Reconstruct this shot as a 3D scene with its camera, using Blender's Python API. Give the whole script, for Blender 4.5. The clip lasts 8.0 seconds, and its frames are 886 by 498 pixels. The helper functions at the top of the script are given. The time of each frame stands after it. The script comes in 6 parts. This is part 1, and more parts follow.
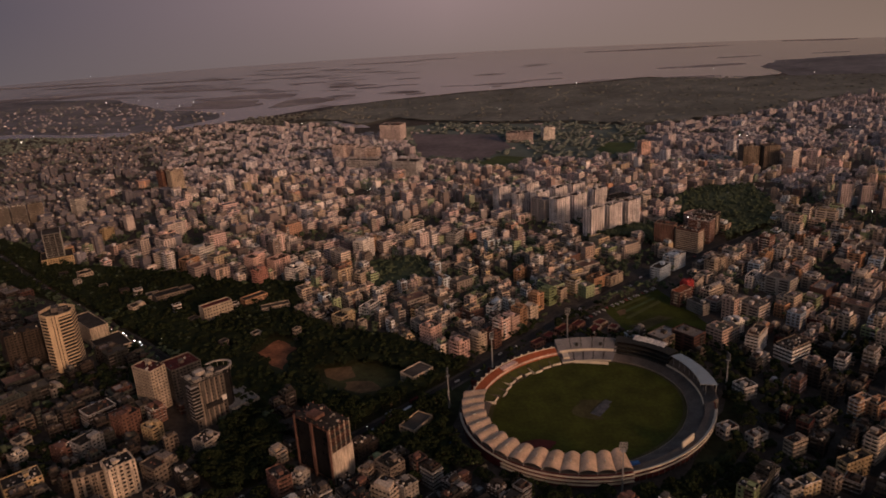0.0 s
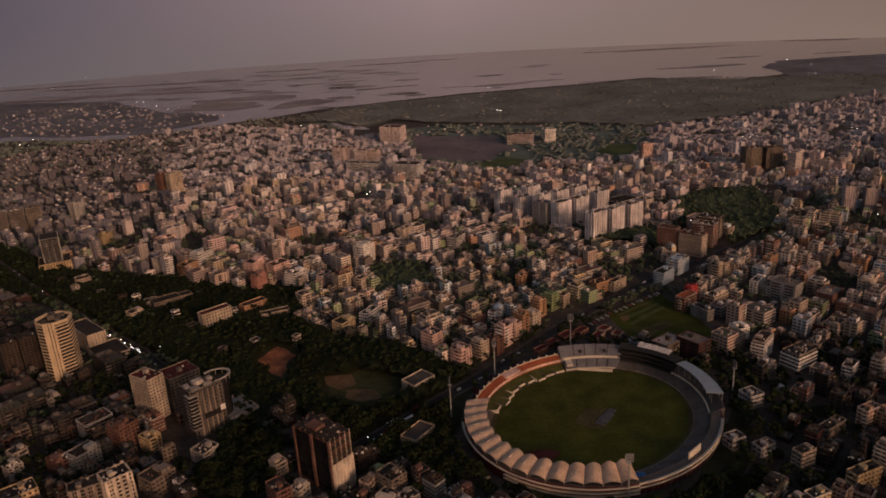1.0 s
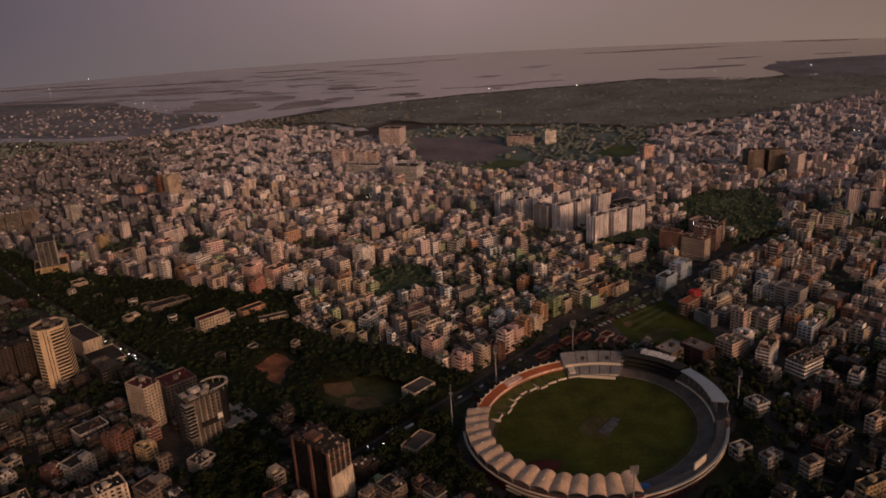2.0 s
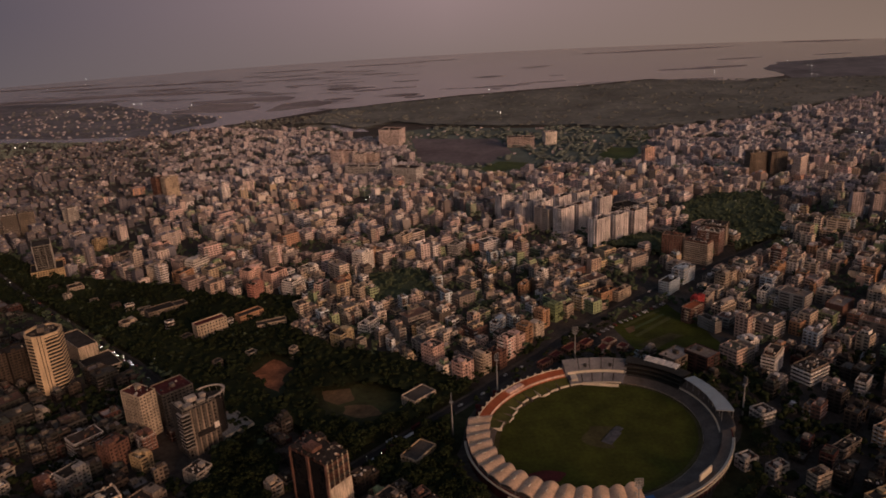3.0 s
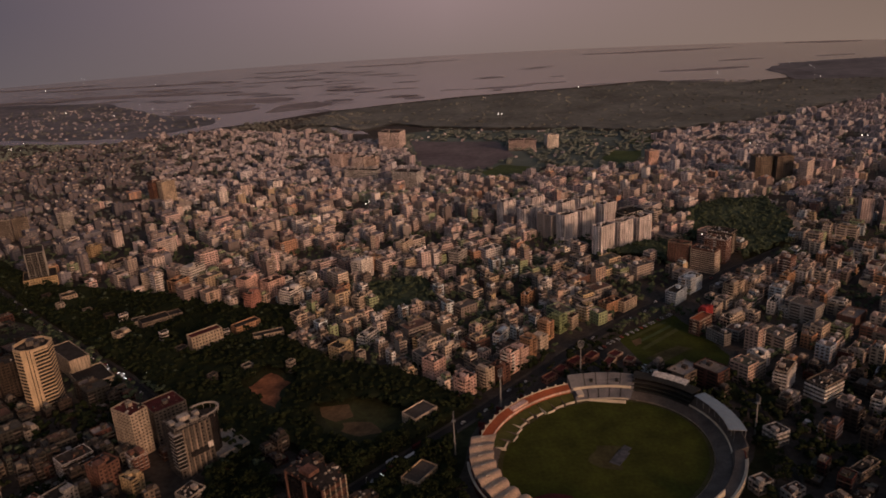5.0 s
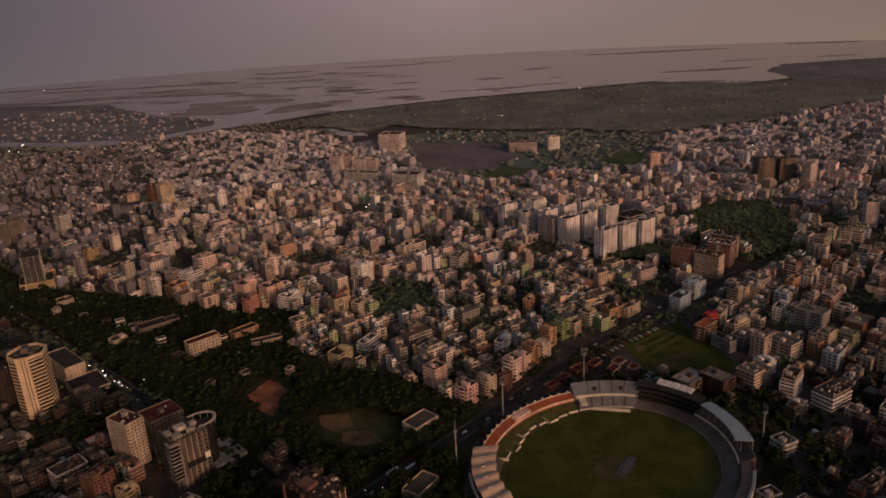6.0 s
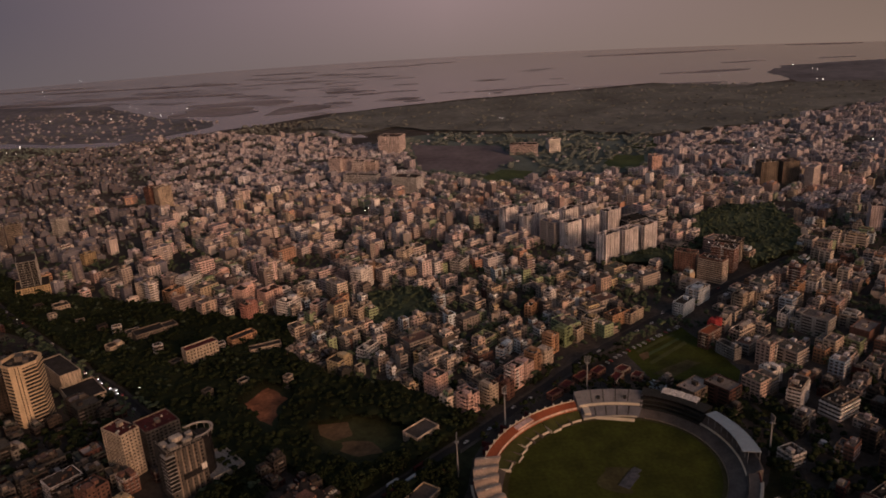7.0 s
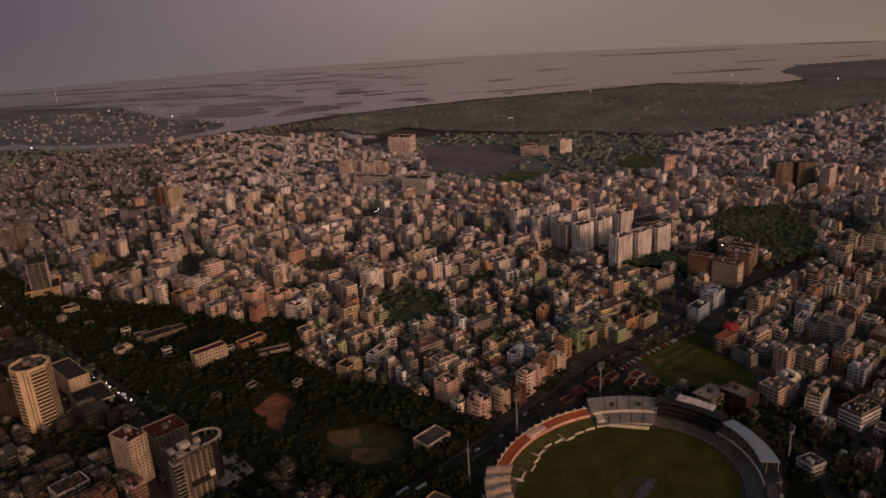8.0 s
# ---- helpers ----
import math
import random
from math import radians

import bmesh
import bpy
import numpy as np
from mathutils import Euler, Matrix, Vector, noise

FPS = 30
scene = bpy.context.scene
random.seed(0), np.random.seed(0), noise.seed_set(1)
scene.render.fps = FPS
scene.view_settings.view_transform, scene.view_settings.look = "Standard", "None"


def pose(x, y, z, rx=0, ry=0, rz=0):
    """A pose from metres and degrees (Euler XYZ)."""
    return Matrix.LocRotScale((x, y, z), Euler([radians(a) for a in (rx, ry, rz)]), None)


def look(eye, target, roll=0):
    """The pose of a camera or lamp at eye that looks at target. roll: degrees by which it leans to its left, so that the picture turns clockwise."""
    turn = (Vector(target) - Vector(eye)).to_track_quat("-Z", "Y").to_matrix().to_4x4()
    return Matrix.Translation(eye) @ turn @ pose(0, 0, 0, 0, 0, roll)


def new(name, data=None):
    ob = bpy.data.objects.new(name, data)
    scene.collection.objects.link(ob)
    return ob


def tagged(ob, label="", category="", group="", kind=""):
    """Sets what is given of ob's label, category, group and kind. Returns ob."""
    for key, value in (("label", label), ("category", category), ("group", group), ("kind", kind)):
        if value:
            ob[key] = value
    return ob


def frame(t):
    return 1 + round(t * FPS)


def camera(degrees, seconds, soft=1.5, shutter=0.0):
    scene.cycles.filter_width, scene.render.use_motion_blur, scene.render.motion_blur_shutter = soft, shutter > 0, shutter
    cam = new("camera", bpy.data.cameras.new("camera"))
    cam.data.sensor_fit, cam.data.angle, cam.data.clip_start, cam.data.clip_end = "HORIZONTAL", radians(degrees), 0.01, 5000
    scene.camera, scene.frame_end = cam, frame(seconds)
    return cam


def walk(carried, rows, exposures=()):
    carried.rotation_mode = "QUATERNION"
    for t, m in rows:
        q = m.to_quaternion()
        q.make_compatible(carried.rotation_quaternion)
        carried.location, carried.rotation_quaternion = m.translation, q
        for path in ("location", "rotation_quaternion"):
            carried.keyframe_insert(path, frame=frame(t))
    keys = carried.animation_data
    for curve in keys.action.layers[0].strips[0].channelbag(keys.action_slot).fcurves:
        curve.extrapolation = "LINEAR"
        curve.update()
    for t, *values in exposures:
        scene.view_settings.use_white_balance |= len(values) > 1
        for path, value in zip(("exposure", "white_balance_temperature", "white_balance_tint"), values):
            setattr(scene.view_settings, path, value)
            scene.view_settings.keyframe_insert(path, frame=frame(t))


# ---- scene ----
# The flight: seconds, eye, heading to the left of +y, pitch and roll in degrees.
cam = camera(63.35, 8.0, soft=1.82)
FLIGHT = [
    (0, 0.00, 0.00, 306.87, 0.000, -18.788, -3.200),
    (0.5, -0.55, 4.72, 308.02, 0.008, -18.766, -3.267),
    (1, -1.07, 9.51, 309.05, -0.005, -18.760, -3.300),
    (1.5, -1.52, 14.44, 309.92, -0.026, -18.754, -3.302),
    (3, -2.52, 29.73, 312.36, -0.107, -18.768, -3.262),
    (3.5, -2.82, 34.94, 313.15, -0.100, -18.779, -3.245),
    (4, -3.05, 40.22, 313.99, -0.112, -18.778, -3.231),
    (4.5, -3.27, 45.57, 314.85, -0.119, -18.785, -3.229),
    (6, -4.35, 61.62, 317.19, -0.135, -18.765, -3.220),
    (6.5, -4.81, 66.99, 317.83, -0.152, -18.729, -3.220),
    (7, -5.30, 72.18, 318.35, -0.183, -18.692, -3.211),
    (7.5, -5.82, 76.98, 318.74, -0.045, -18.641, -3.264),
    (8, -6.27, 81.34, 319.08, 0.634, -18.663, -3.382),
]


def flown(x, y, z, yaw, pitch, roll):
    yaw, pitch = radians(yaw), radians(pitch)
    ahead = Vector((-math.sin(yaw) * math.cos(pitch), math.cos(yaw) * math.cos(pitch), math.sin(pitch)))
    return look((x, y, z), Vector((x, y, z)) + 100 * ahead, roll)


walk(cam, [(t, flown(*row)) for t, *row in FLIGHT])

# ---- light: a low evening sun, spread wide by haze, behind the camera and to its right ----
SUN_ELEVATION, SUN_AZIMUTH = 13.0, 143.0
scene.view_settings.exposure = -0.9
world = bpy.data.worlds.new("evening_sky")
scene.world = world
world.use_nodes = True
wn, wl = world.node_tree.nodes, world.node_tree.links
sky = wn.new("ShaderNodeTexSky")
sky.sky_type, sky.sun_disc = "NISHITA", False
sky.sun_elevation, sky.sun_rotation = radians(SUN_ELEVATION), radians(SUN_AZIMUTH)
sky.dust_density, sky.air_density, sky.ozone_density = 4.0, 1.3, 1.0
tint = wn.new("ShaderNodeMix")
tint.data_type, tint.blend_type = "RGBA", "MULTIPLY"
tint.inputs["Factor"].default_value = 1.0
tint.inputs["B"].default_value = (1.0, 0.84, 0.88, 1)
wl.new(sky.outputs["Color"], tint.inputs["A"])
wl.new(tint.outputs["Result"], wn["Background"].inputs["Color"])
wn["Background"].inputs["Strength"].default_value = 0.14

sun = new("sun", bpy.data.lights.new("sun", "SUN"))
sun.data.energy, sun.data.angle, sun.data.color = 3.2, radians(12), (1.0, 0.555, 0.355)
az, el = radians(SUN_AZIMUTH), radians(SUN_ELEVATION)
sun.matrix_world = look((0, 0, 600), Vector((0, 0, 600)) - 100 * Vector((math.sin(az) * math.cos(el), math.cos(az) * math.cos(el), math.sin(el))))


# ---- materials ----
def surface(name, colour, rough=0.85, vary=0.3, grain=0.6, coarse=0.05, bump=0.0, metal=0.0, streak=0.0, spread=0.0, island=None, glow=0.0, sheen=0.15):
    """A weathered surface: colour, broken up by coarse stains and fine grain in metres; sheen: its gloss; streak: rain marks; spread: change from
    object to object; island: colours dealt out to the separate pieces of one mesh."""
    m = bpy.data.materials.new(name)
    m.use_nodes = True
    n, l = m.node_tree.nodes, m.node_tree.links
    b = n["Principled BSDF"]
    b.inputs["Roughness"].default_value, b.inputs["Metallic"].default_value = rough, metal
    b.inputs["Specular IOR Level"].default_value = sheen
    where = n.new("ShaderNodeNewGeometry")

    def noise_of(scale, detail=3.0, stretch=None):
        t = n.new("ShaderNodeTexNoise")
        t.inputs["Scale"].default_value, t.inputs["Detail"].default_value = scale, detail
        if stretch:
            k = n.new("ShaderNodeMapping")
            k.inputs["Scale"].default_value = stretch
            l.new(where.outputs["Position"], k.inputs["Vector"])
            l.new(k.outputs["Vector"], t.inputs["Vector"])
        else:
            l.new(where.outputs["Position"], t.inputs["Vector"])
        return t.outputs["Fac"]

    def ranged(fac, low, high, a=0.3, z=0.7):
        r = n.new("ShaderNodeMapRange")
        r.inputs["From Min"].default_value, r.inputs["From Max"].default_value = a, z
        r.inputs["To Min"].default_value, r.inputs["To Max"].default_value = low, high
        l.new(fac, r.inputs["Value"])
        return r.outputs["Result"]

    def times(a, c):
        t = n.new("ShaderNodeMath")
        t.operation = "MULTIPLY"
        l.new(a, t.inputs[0])
        l.new(c, t.inputs[1])
        return t.outputs["Value"]

    if island:
        ramp = n.new("ShaderNodeValToRGB")
        ramp.color_ramp.interpolation = "CONSTANT"
        e = ramp.color_ramp.elements
        while len(e) < len(island):
            e.new(0.5)
        for k, c in enumerate(island):
            e[k].position, e[k].color = k / len(island), (*c, 1)
        l.new(where.outputs["Random Per Island"], ramp.inputs["Fac"])
        base = ramp.outputs["Color"]
    else:
        rgb = n.new("ShaderNodeRGB")
        rgb.outputs["Color"].default_value = (*colour, 1)
        base = rgb.outputs["Color"]
    value = times(ranged(noise_of(coarse), 1 - vary, 1 + vary * 0.6), ranged(noise_of(grain, 5.0), 1 - vary * 0.7, 1 + vary * 0.5))
    if streak:
        value = times(value, ranged(noise_of(1.1, 4.0, (1, 1, 0.07)), 1 - streak, 1.08, 0.35, 0.6))
    if spread:
        info = n.new("ShaderNodeObjectInfo")
        value = times(value, ranged(info.outputs["Random"], 1 - spread, 1 + spread, 0, 1))
    mix = n.new("ShaderNodeMix")
    mix.data_type, mix.blend_type = "RGBA", "MULTIPLY"
    mix.inputs["Factor"].default_value = 1.0
    l.new(base, mix.inputs["A"])
    l.new(value, mix.inputs["B"])
    l.new(mix.outputs["Result"], b.inputs["Base Color"])
    if bump:
        k = n.new("ShaderNodeBump")
        k.inputs["Strength"].default_value, k.inputs["Distance"].default_value = bump, 0.5
        l.new(noise_of(grain, 4.0), k.inputs["Height"])
        l.new(k.outputs["Normal"], b.inputs["Normal"])
    if glow:
        b.inputs["Emission Color"].default_value, b.inputs["Emission Strength"].default_value = (*colour, 1), glow
    return m


CREAM, BEIGE, PINK, WHITE, GREY, OCHRE = (0.64, 0.53, 0.42), (0.48, 0.39, 0.3), (0.74, 0.5, 0.42), (0.8, 0.74, 0.68), (0.34, 0.32, 0.3), (0.48, 0.36, 0.21)
ORANGE, GREEN, BLUE, BRICK, RED, YELLOW = (0.5, 0.3, 0.18), (0.29, 0.35, 0.18), (0.48, 0.57, 0.66), (0.21, 0.11, 0.083), (0.42, 0.06, 0.06), (0.46, 0.36, 0.21)
# Concrete, dark and brown are darkened: the foreground's lens falloff is in the paint.
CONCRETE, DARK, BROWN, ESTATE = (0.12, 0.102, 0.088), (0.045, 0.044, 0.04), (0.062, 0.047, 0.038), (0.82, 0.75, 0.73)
# The dim white and drab beige are near paints darkened for lens falloff.
PAINT = dict(cream=CREAM, beige=BEIGE, pink=PINK, white=WHITE, grey=GREY, ochre=OCHRE, orange=ORANGE, green=GREEN, blue=BLUE, brick=BRICK, red=RED, yellow=YELLOW, concrete=CONCRETE, dark=DARK, brown=BROWN, estate=ESTATE, dim_white=(0.4, 0.35, 0.3), drab=(0.25, 0.2, 0.16), coral=(0.5, 0.25, 0.2), rose=(0.52, 0.43, 0.41), slate=(0.5, 0.48, 0.47))
M = {"wall_" + k: surface("wall_" + k, c, 0.88, 0.34, 0.9, 0.07, streak=0.45, spread=0.2) for k, c in PAINT.items()}
M["tower_cream"] = surface("tower_cream", (0.58, 0.44, 0.29), 0.8, 0.15, 0.9, 0.06, streak=0.2)
# Lightened and made bluer: middle-distance haze is mixed into the wall paint.
M["walls_warm"] = surface("warm_city_walls", CREAM, 0.85, 0.22, 0.5, 0.03, streak=0.25, island=[(0.66, 0.57, 0.51), (0.76, 0.55, 0.51), (0.48, 0.41, 0.36), (0.82, 0.76, 0.74), (0.72, 0.55, 0.51), (0.36, 0.28, 0.255), (0.3, 0.27, 0.26), (0.68, 0.57, 0.52), (0.42, 0.35, 0.31), (0.24, 0.19, 0.175), (0.62, 0.52, 0.46), (0.54, 0.32, 0.22), (0.8, 0.73, 0.7), (0.4, 0.29, 0.265), (0.62, 0.5, 0.45), (0.46, 0.37, 0.26), (0.28, 0.25, 0.24), (0.3, 0.36, 0.24), (0.2, 0.165, 0.15), (0.74, 0.6, 0.57)])
# Far walls: aerial haze is painted in as pale, low-contrast colour.
M["walls_pale"] = surface("pale_hazed_walls", CREAM, 0.85, 0.15, 0.3, 0.02, streak=0.15, island=[(0.44, 0.382, 0.389), (0.383, 0.34, 0.352), (0.536, 0.477, 0.486), (0.325, 0.297, 0.316), (0.42, 0.365, 0.365), (0.287, 0.27, 0.287), (0.477, 0.408, 0.402), (0.612, 0.594, 0.632), (0.363, 0.34, 0.365)])
# Far roofs, lifted the same way so that haze shows in the colour.
M["roofs_pale"] = surface("pale_hazed_roofs", (0.2, 0.165, 0.15), 0.95, 0.25, 0.3, 0.03, island=[(0.187, 0.178, 0.207), (0.152, 0.148, 0.169), (0.241, 0.23, 0.263), (0.17, 0.163, 0.188), (0.134, 0.133, 0.153)])
M["pavement"] = surface("pavement", (0.085, 0.073, 0.064), 0.9, 0.4, 0.6, 0.08)
M["walls_low"] = surface("low_city_walls", BEIGE, 0.85, 0.25, 0.5, 0.03, streak=0.35, island=[(0.562, 0.455, 0.355), (0.414, 0.36, 0.308), CONCRETE, (0.82, 0.683, 0.561), (0.488, 0.38, 0.299), BRICK, (0.376, 0.455, 0.261), (0.82, 0.82, 0.82), (0.601, 0.473, 0.319), (0.451, 0.38, 0.319), (0.82, 0.607, 0.506), (0.3, 0.256, 0.224), (0.675, 0.531, 0.319), (0.62, 0.703, 0.748), (0.376, 0.332, 0.29), (0.562, 0.418, 0.337), (0.244, 0.21, 0.186)])
# Near corners: the falloff of light is put into these wall colours.
M["walls_brown"] = surface("dimmed_brown_walls", BROWN, 0.88, 0.3, 0.5, 0.03, streak=0.35, island=[(0.056, 0.0432, 0.036), (0.068, 0.056, 0.048), DARK, (0.08, 0.0592, 0.048), (0.088, 0.0432, 0.036), BROWN, (0.052, 0.0424, 0.0376), (0.168, 0.132, 0.104), (0.064, 0.056, 0.0504), (0.088, 0.0656, 0.0512), DARK, (0.128, 0.116, 0.104), (0.068, 0.0264, 0.024), (0.072, 0.08, 0.072)])
# Left outskirts: edge dimness and bluish haze are mixed into these colours.
M["walls_umber"] = surface("dimmed_umber_walls", BROWN, 0.88, 0.25, 0.5, 0.03, streak=0.3, island=[(0.0936, 0.0905, 0.108), (0.119, 0.114, 0.136), (0.0875, 0.0871, 0.105), (0.137, 0.132, 0.153), (0.113, 0.0987, 0.114), (0.162, 0.159, 0.183), (0.0963, 0.0987, 0.121), (0.212, 0.206, 0.236)])
M["walls_grey"] = surface("grey_city_walls", GREY, 0.85, 0.25, 0.5, 0.03, streak=0.3, island=[(0.494, 0.411, 0.352), BEIGE, (0.593, 0.47, 0.392), (0.532, 0.451, 0.392), WHITE, BRICK, CREAM, (0.494, 0.274, 0.157), (0.356, 0.284, 0.245), (0.218, 0.186, 0.166), BLUE, GREY, (0.553, 0.402, 0.333), (0.267, 0.323, 0.176), PINK, (0.296, 0.235, 0.196)])
M["roof"] = surface("roof_concrete", (0.042, 0.035, 0.03), 0.95, 0.45, 0.7, 0.09, spread=0.35)
M["roofs"] = surface("city_roofs", (0.09, 0.08, 0.07), 0.95, 0.45, 0.5, 0.04, island=[(0.138, 0.12, 0.106), (0.0966, 0.0869, 0.0745), (0.186, 0.159, 0.138), (0.11, 0.0994, 0.0828), (0.172, 0.103, 0.08), (0.317, 0.276, 0.248), (0.103, 0.106, 0.08), (0.221, 0.186, 0.166)])
M["trims"] = surface("balcony_paint", CREAM, 0.85, 0.2, 0.5, 0.04, streak=0.3, island=[CREAM, (0.64, 0.58, 0.54), BEIGE, (0.698, 0.65, 0.648), (0.369, 0.33, 0.302), (0.543, 0.43, 0.389), (0.233, 0.2, 0.194), (0.524, 0.46, 0.421), (0.291, 0.23, 0.205)])
M["trims_dull"] = surface("dull_balcony_paint", BROWN, 0.88, 0.25, 0.5, 0.04, streak=0.3, island=[(0.414, 0.345, 0.29), (0.207, 0.166, 0.138), (0.524, 0.455, 0.4), (0.152, 0.124, 0.108), (0.304, 0.235, 0.193), (0.635, 0.566, 0.497), (0.193, 0.159, 0.138)])
# Balconies of the near corners, dimmed in colour like their walls.
M["trims_brown"] = surface("dimmed_balcony_paint", BROWN, 0.9, 0.3, 0.5, 0.04, streak=0.35, island=[(0.104, 0.084, 0.0704), (0.056, 0.0456, 0.04), (0.16, 0.136, 0.116), (0.048, 0.04, 0.0352), (0.072, 0.0576, 0.048), (0.224, 0.196, 0.168), (0.06, 0.0496, 0.044)])
# Panes lightened in colour for the haze before the middle quarters.
M["mid_glass"] = surface("hazed_mid_windows", (0.055, 0.046, 0.043), 0.5, 0.3, 0.3, 0.1)
# Far panes carry haze in their base colour, hence the light tone.
M["far_glass"] = surface("hazed_far_windows", (0.16, 0.143, 0.157), 0.6, 0.3, 0.3, 0.1)
M["glass"] = surface("window_glass", (0.02, 0.018, 0.018), 0.25, 0.3, 0.3, 0.1)
M["glass"].node_tree.nodes["Principled BSDF"].inputs["Specular IOR Level"].default_value = 0.14
# Near-black paint that stands for the shade inside recesses.
M["void"] = surface("recess_shade", (0.014, 0.012, 0.011), 0.7, 0.3)
M["tank"] = surface("water_tank", (0.06, 0.06, 0.065), 0.5, 0.2)
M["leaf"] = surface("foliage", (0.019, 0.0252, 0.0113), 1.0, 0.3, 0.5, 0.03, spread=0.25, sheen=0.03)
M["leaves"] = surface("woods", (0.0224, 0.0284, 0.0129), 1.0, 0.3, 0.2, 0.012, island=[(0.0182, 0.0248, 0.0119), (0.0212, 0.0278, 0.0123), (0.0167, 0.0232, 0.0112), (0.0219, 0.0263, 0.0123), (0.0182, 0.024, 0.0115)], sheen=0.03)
# The same foliage lifted for middle distance; thin haze is in the colour.
M["leaves_hazed"] = surface("garden_trees", (0.042, 0.054, 0.028), 1.0, 0.3, 0.2, 0.012, island=[(0.0655, 0.084, 0.0507), (0.0722, 0.0924, 0.0546), (0.0605, 0.0773, 0.0488), (0.0756, 0.0924, 0.0565)], sheen=0.03)
# Foliage further off, with more haze painted into its green.
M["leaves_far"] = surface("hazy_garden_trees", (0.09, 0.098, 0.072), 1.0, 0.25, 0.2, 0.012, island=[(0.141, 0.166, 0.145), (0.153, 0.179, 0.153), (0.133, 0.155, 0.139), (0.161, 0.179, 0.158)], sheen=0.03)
M["bark"] = surface("bark", (0.09, 0.065, 0.045), 0.9, 0.3, 3.0)
M["soil"] = surface("city_ground", (0.078, 0.065, 0.055), 0.95, 0.5, 0.25, 0.02)
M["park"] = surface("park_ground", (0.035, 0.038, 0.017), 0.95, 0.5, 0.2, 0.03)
M["asphalt"] = surface("asphalt", (0.04, 0.036, 0.034), 0.8, 0.3, 1.5, 0.05)
M["turf"] = surface("turf", (0.052, 0.059, 0.008), 0.95, 0.35, 0.35, 0.05)
M["dull_turf"] = surface("dull_turf", (0.05, 0.052, 0.02), 0.95, 0.4, 0.25, 0.05)
M["clay"] = surface("red_clay", (0.27, 0.11, 0.055), 0.95, 0.5, 0.3, 0.07)
M["dry"] = surface("worn_turf", (0.15, 0.095, 0.05), 0.95, 0.4, 0.3, 0.07)
M["worn"] = surface("worn_wicket", (0.07, 0.062, 0.026), 0.95, 0.35, 0.4, 0.06)
M["meadow"] = surface("meadow", (0.075, 0.098, 0.036), 0.95, 0.3, 0.1, 0.02)
# Far marsh, plain and fallow tones are paled and blued with painted haze.
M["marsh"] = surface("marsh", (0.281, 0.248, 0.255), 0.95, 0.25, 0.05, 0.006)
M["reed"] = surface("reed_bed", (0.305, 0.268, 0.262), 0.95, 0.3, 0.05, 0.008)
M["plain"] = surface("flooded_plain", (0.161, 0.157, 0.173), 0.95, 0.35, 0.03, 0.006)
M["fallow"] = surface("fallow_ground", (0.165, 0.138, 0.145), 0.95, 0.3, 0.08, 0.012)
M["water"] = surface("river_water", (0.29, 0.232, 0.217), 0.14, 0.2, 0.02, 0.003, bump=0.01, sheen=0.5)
# Forest greyed and lightened: distance haze is part of its leaf colour.
M["forest"] = surface("hazed_forest", (0.171, 0.173, 0.154), 1.0, 0.3, 0.05, 0.006, sheen=0.03)
M["canopy"] = surface("canopy_membrane", (0.6, 0.42, 0.29), 0.7, 0.25, 0.8, 0.1)
M["seat"] = surface("stand_concrete", (0.14, 0.118, 0.105), 0.9, 0.3, 0.7, 0.1)
M["seat_blue"] = surface("blue_grey_terrace", (0.2, 0.2, 0.215), 0.85, 0.25, 0.8, 0.1)
M["seat_green"] = surface("green_terrace", (0.08, 0.085, 0.025), 0.85, 0.25, 0.8, 0.1)
M["seat_red"] = surface("red_terrace", (0.34, 0.1, 0.045), 0.85, 0.2, 0.8, 0.1)
M["pale"] = surface("pale_paint", (0.62, 0.55, 0.44), 0.7, 0.2, 1.2, 0.1)
M["blue_sheet"] = surface("blue_sheet_roof", (0.23, 0.3, 0.37), 0.4, 0.15, 0.8, 0.2, sheen=0.5)
M["blue_cloth"] = surface("blue_cloth", (0.04, 0.12, 0.32), 0.8, 0.2, 1.0)
M["maroon"] = surface("maroon_paint", (0.1, 0.022, 0.02), 0.8, 0.3, 0.8, 0.1)
M["steel"] = surface("grey_steel", (0.3, 0.29, 0.28), 0.5, 0.2, 2.0, sheen=0.5)
M["cover"] = surface("pitch_cover", (0.085, 0.087, 0.095), 0.7, 0.4, 0.6, 0.2)
M["lamp"] = surface("lit_lamp", (1.0, 0.93, 0.8), 0.5, 0.0, glow=14.0)
M["headlamp"] = surface("lit_headlamp", (1.0, 0.96, 0.9), 0.5, 0.0, glow=32.0)
M["car_white"] = surface("car_white", (0.6, 0.6, 0.6), 0.3, 0.1, sheen=0.5)
M["car_red"] = surface("car_red", (0.35, 0.05, 0.04), 0.3, 0.1, sheen=0.5)
M["tyre"] = surface("tyre", (0.03, 0.03, 0.03), 0.9, 0.1)


